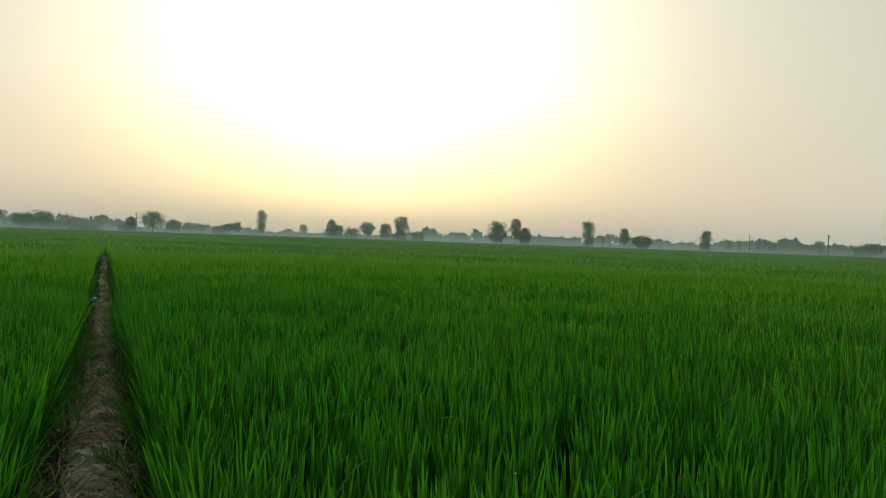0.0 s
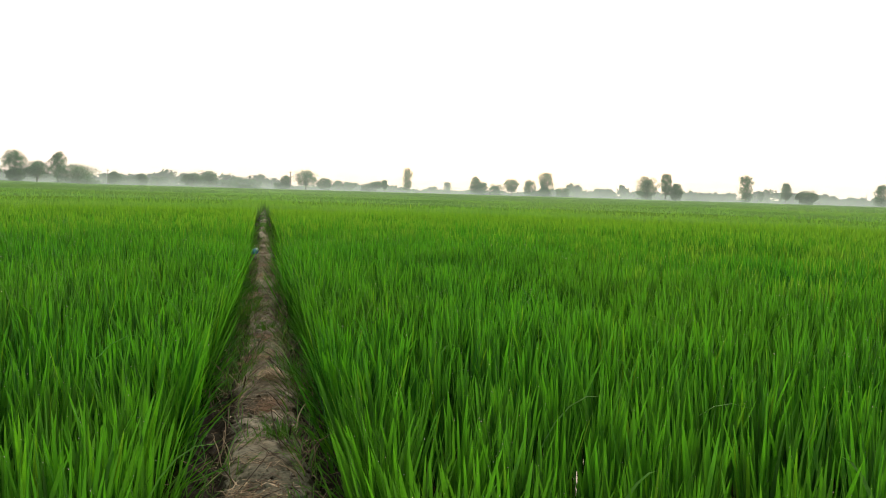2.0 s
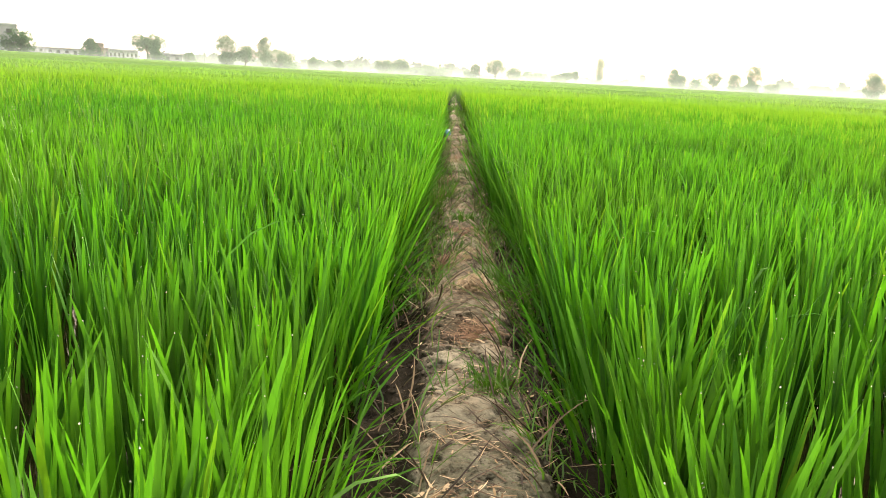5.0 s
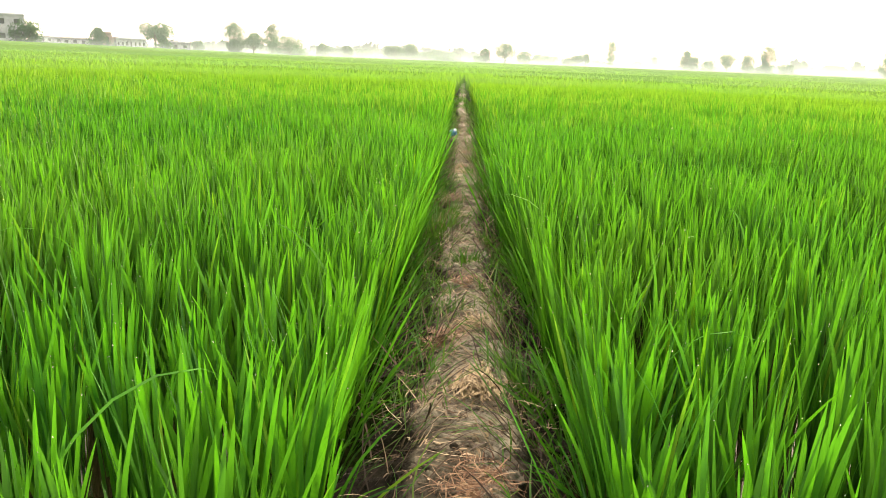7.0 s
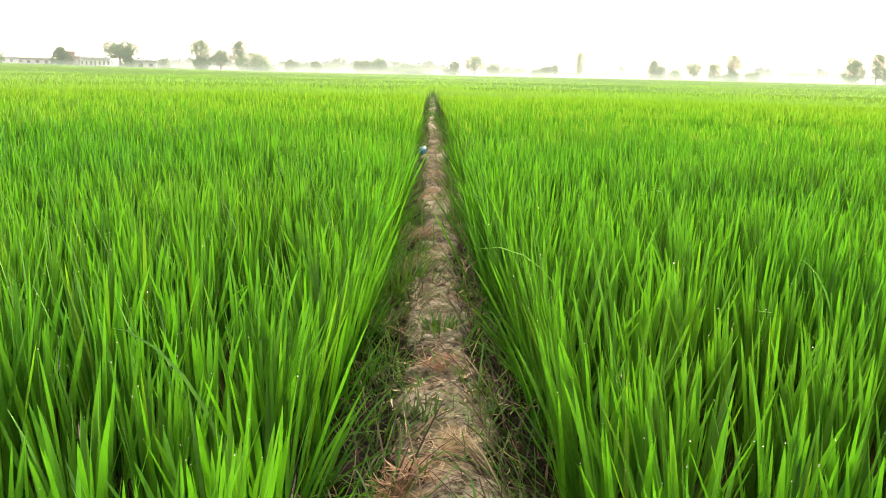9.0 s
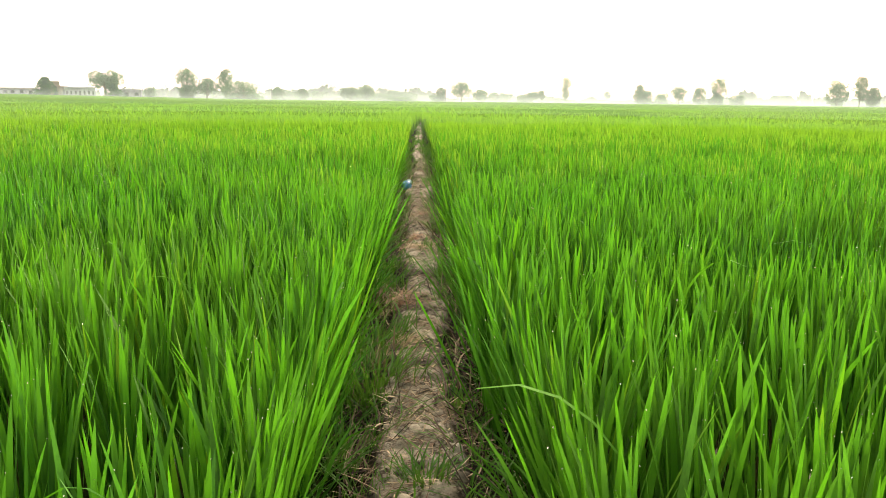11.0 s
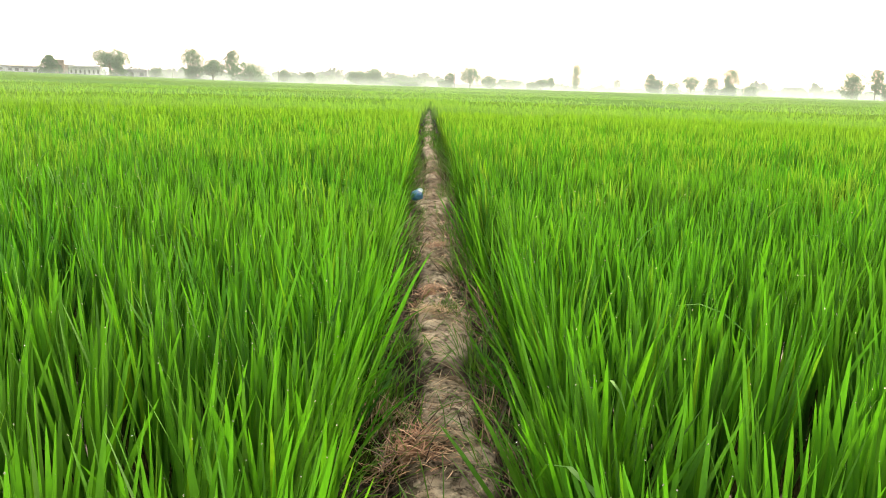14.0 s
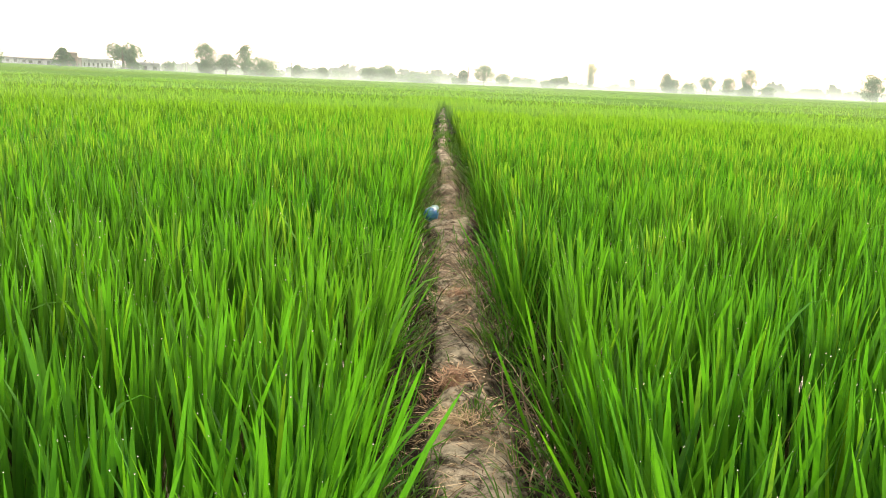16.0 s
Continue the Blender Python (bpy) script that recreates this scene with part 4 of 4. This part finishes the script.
def house(x, y, height, width, wall=None, storeys=1, pitched=False, label="low whitewashed village house in the morning mist", bay_width=2.2):
    """A plain village house that faces the field, with thick walls round its openings."""
    wall = wall or PLASTER
    root = new("house")
    root.location = (x, y, float(terrain(np.array(x), np.array(y))) + FIELD_Z)
    height -= root.location.z
    root.rotation_euler = (0, 0, math.atan2(-x, y))
    depth, hw, t = max(4.0, width * 0.55), width / 2, 0.25
    eave = height - 0.45
    part("wall", bm_mesh("wall", [(-hw, hw, -depth / 2 + t, depth / 2, -0.2, eave)]), wall, root)
    n = max(2, int(width / bay_width))
    bay, sh = width / n, eave / storeys
    boxes = []
    for s in range(storeys):
        z0 = s * sh
        for i in range(n):
            a = -hw + i * bay
            lo, hi = (0.0, 0.75) if (i == n // 2 and s == 0) else (0.38, 0.75)
            o0, o1 = a + bay * 0.3, a + bay * 0.7
            boxes += [(a, o0, -depth / 2, -depth / 2 + t - 0.002, z0, z0 + sh), (o1, a + bay, -depth / 2, -depth / 2 + t - 0.002, z0, z0 + sh), (o0, o1, -depth / 2, -depth / 2 + t - 0.002, z0 + sh * hi, z0 + sh)]
            if lo > 0:
                boxes.append((o0, o1, -depth / 2, -depth / 2 + t - 0.002, z0, z0 + sh * lo))
            part("window" if lo > 0 else "door", bm_mesh("opening", [(o0, o1, -depth / 2 + t - 0.06, -depth / 2 + t - 0.004, z0 + sh * lo, z0 + sh * hi)]), SHADE_OPENING, root)
    part("front_wall", bm_mesh("front_wall", boxes), wall, root)
    if pitched:
        v = [(-hw - .3, -depth / 2 - .4, eave), (hw + .3, -depth / 2 - .4, eave), (hw + .3, 0, height), (-hw - .3, 0, height), (-hw - .3, depth / 2 + .4, eave), (hw + .3, depth / 2 + .4, eave)]
        v += [(a, b, c + 0.12) for a, b, c in v]
        q = [(0, 1, 2, 3), (3, 2, 5, 4), (6, 7, 8, 9), (9, 8, 11, 10), (0, 1, 7, 6), (4, 5, 11, 10), (0, 3, 9, 6), (3, 4, 10, 9), (1, 2, 8, 7), (2, 5, 11, 8)]
        part("roof", mesh_from("roof", v, q, None, smooth=False), ROOFING, root)
    else:
        part("roof", bm_mesh("roof", [(-hw - 0.2, hw + 0.2, -depth / 2 - 0.3, depth / 2 + 0.2, eave, eave + 0.16)], 0.02), wall, root)
        part("parapet", bm_mesh("parapet", [(-hw, hw, -depth / 2 - 0.1, -depth / 2 + 0.1, eave + 0.16, height), (-hw, -hw + 0.2, -depth / 2 + 0.1, depth / 2, eave + 0.16, height), (hw - 0.2, hw, -depth / 2 + 0.1, depth / 2, eave + 0.16, height)]), wall, root)
    return tagged(root, label, "house", group="village houses")


def build_far_woods():
    """The low hazy line of far trees and scrub behind everything."""
    rng = np.random.default_rng(77)
    ang = np.radians(rng.uniform(-38, 62, 420))
    d = rng.uniform(430, 640, 420)
    x, y = d * np.sin(ang), d * np.cos(ang)
    big = np.clip(0.55 + 0.5 * vnoise(np.degrees(ang), ang * 0, 3.0, 71) + 0.3 * vnoise(np.degrees(ang), ang * 0, 0.9, 72), 0.15, 1.3)
    vs, off = [], 0
    for i in range(420):
        k = 110
        h, w = 8.0 * big[i] * rng.uniform(0.6, 1.2), rng.uniform(5, 12)
        p = rng.normal(0, 1, (k, 3))
        p /= np.linalg.norm(p, axis=1)[:, None]
        p *= rng.uniform(0.5, 1.05, (k, 1))
        p = p * np.array([w / 2, w / 2, h / 2]) + np.array([x[i], y[i], h / 2])
        u1, u2 = rng.normal(0, 1, (k, 3)), rng.normal(0, 1, (k, 3))
        s = rng.uniform(0.4, 0.85, (k, 1))
        vs.append(np.stack([p - u1 * s, p - u2 * s, p + u1 * s, p + u2 * s], 1).reshape(-1, 3))
    v = np.concatenate(vs)
    ob = part("far_woods", mesh_from("far_woods", v, np.arange(len(v)).reshape(-1, 4), None, smooth=False), TREE_LEAF)
    tagged(ob, "hazy line of distant trees and scrub", "woods", kind="stuff")


def mist_bank(radius, low, high, z_low, z_high):
    ang = np.radians(np.arange(-62, 84, 2.0))
    v = np.concatenate([np.stack([radius * np.sin(ang), 5 + radius * np.cos(ang), 0 * ang + z], 1) for z in (FIELD_Z, z_high)])
    w = len(ang)
    q = np.array([(i, i + 1, i + 1 + w, i + w) for i in range(w - 1)])
    ob = part("mist_bank", mesh_from("mist_bank", v, q), mist_material("mist", low, high, z_low, z_high))
    tagged(ob, "pale low morning mist lying over the far fields", "mist", kind="structure")


build_far_woods()
for bank in ((28, 0.03, 0.002, 1.6, 3.0), (45, 0.05, 0.003, 2.0, 4.0), (75, 0.06, 0.006, 2.2, 6.0), (120, 0.06, 0.01, 2.3, 9.0), (180, 0.07, 0.04, 2.4, 14.0), (215, 0.08, 0.08, 2.6, 15.0), (262, 0.09, 0.06, 3.2, 15.0), (330, 0.08, 0.08, 5.0, 15.0), (405, 0.08, 0.10, 6.0, 13.0)):
    mist_bank(*bank)

tree(-27.1, 328.9, 6.4, 9.2, kind='round')
tree(-17.9, 289.4, 6.3, 5.9, kind='round')
tree(-14.8, 339.7, 3.8, 11.0, kind='bush')
tree(-9.7, 359.9, 5.4, 12.7, kind='bush')
tree(-3.6, 350.0, 4.1, 7.2, kind='bush')
tree(-4.6, 245.0, 2.0, 7.6, kind='bush')
tree(7.9, 269.9, 5.3, 3.6, kind='round')
tree(6.4, 299.9, 3.0, 3.5, kind='bush')
tree(15.1, 279.6, 7.8, 8.2, kind='open')
tree(25.5, 329.0, 5.6, 7.6, kind='round')
tree(35.9, 378.3, 5.2, 4.6, kind='open')
tree(40.1, 377.9, 5.1, 6.4, kind='bush')
tree(41.6, 317.3, 3.5, 4.8, kind='bush')
tree(45.2, 316.8, 4.8, 5.8, kind='umbrella')
tree(50.1, 326.2, 5.5, 3.0, kind='open')
tree(52.3, 285.3, 9.7, 3.7, kind='column')
tree(110.7, 467.1, 7.2, 5.0, kind='open')
tree(102.6, 468.9, 4.2, 6.4, kind='bush')
tree(74.1, 270.0, 7.0, 3.9, kind='round')
tree(75.6, 267.6, 5.2, 5.3, kind='round')
tree(84.2, 277.5, 4.7, 4.5, kind='bush')
tree(88.0, 271.1, 6.7, 5.6, kind='open')
tree(92.4, 264.4, 6.3, 4.5, kind='round')
tree(96.0, 257.7, 9.0, 5.4, kind='open')
tree(95.1, 257.0, 3.4, 5.2, kind='bush')
tree(105.3, 264.9, 4.1, 4.6, kind='bush')
tree(188.6, 441.4, 4.0, 7.7, kind='bush')
tree(117.8, 226.2, 7.9, 6.3, kind='round')
tree(124.4, 226.1, 9.1, 4.1, kind='open')
tree(125.1, 221.1, 5.9, 4.4, kind='round')
tree(218.0, 370.7, 4.1, 6.9, kind='bush')
tree(223.9, 355.4, 5.1, 2.5, kind='round')
tree(148.5, 219.5, 9.3, 4.5, kind='column')
tree(230.1, 327.3, 5.6, 3.0, kind='round')
tree(161.0, 216.8, 7.3, 3.6, kind='open')
tree(161.0, 206.8, 5.1, 6.7, kind='round')
tree(279.7, 326.6, 4.2, 3.3, kind='round')
tree(283.4, 323.5, 4.4, 2.9, kind='round')
tree(177.9, 196.4, 7.2, 3.9, kind='column')
tree(276.5, 289.2, 4.0, 3.1, kind='round')
tree(279.7, 286.0, 4.4, 1.9, kind='column')
tree(271.5, 266.0, 5.1, 2.7, kind='round')
tree(245.7, 235.1, 5.4, 6.7, kind='round')
tree(260.6, 233.7, 4.7, 7.8, kind='open')
tree(261.5, 225.2, 5.8, 4.7, kind='round')
tree(270.5, 237.6, 4.2, 8.7, kind='bush')
tree(259.3, 204.2, 4.4, 7.1, kind='bush')
tree(253.4, 195.5, 5.2, 8.5, kind='round')
tree(-100.6, 189.4, 6.8, 6.8, kind='bush')
tree(-93.2, 209.0, 5.8, 5.0, kind='cone')
tree(-84.0, 223.7, 8.1, 9.8, kind='umbrella')
tree(-79.8, 217.8, 4.6, 4.4, kind='cone')
tree(-93.9, 289.1, 4.6, 3.8, kind='bush')
tree(-65.6, 235.1, 9.4, 6.6, kind='open')
tree(-65.0, 233.1, 4.7, 4.1, kind='bush')
tree(-61.6, 241.3, 6.8, 7.6, kind='open')
tree(-57.1, 245.5, 9.7, 5.2, kind='open')
tree(-50.4, 238.9, 6.3, 10.7, kind='bush')
tree(-47.8, 280.1, 5.2, 4.9, kind='round')
tree(-40.8, 291.3, 4.7, 4.4, kind='round')
tree(-55.8, 359.9, 4.3, 7.1, kind='bush')
tree(-31.1, 382.9, 6.1, 12.6, kind='bush')
tree(-46.9, 381.3, 4.4, 8.0, kind='bush')
utility_pole(9.1, 261.8, 6.5)
utility_pole(293.8, 476.8, 6.0)
utility_pole(302.0, 423.4, 6.5)
utility_pole(284.6, 322.4, 6.0)
utility_pole(271.0, 294.3, 5.7)
utility_pole(274.7, 290.8, 5.8)
utility_pole(201.6, 201.6, 6.5)
utility_pole(183.5, 154.8, 6.4)
utility_pole(230.9, 175.5, 5.2)
utility_pole(-53.4, 299.4, 5.8)
house(-106.0, 191.5, 7.6, 6.4, storeys=2, label="two-storey pale blue-white house at the village edge")
house(-89.8, 221.4, 3.3, 7.4, bay_width=1.05)
house(-129.6, 274.8, 3.5, 14.9, pitched=True, label="long low shed with a sheet roof in the mist")
house(-149.3, 298.5, 3.8, 16.5, pitched=True, label="long low shed with a sheet roof in the mist")
house(-112.4, 260.6, 3.9, 5.0, wall=BRICKWORK, label="small brick house in the morning mist")
house(277.5, 438.0, 4.2, 19.0, wall=BRICKWORK, pitched=True, label="long low shed with a sheet roof in the mist")
house(-99.5, 226.0, 4.8, 4.4, wall=BRICKWORK, label="small brown brick hut with a flat roof")
house(-84.0, 239.0, 3.0, 8.0, label="long low grey-white wall house behind the bushes")
house(-112.0, 238.0, 3.2, 9.0, pitched=True, label="low pale house with a sheet roof in the mist")
utility_pole(-107.0, 320.0, 6.0)
utility_pole(-99.0, 323.0, 6.0)
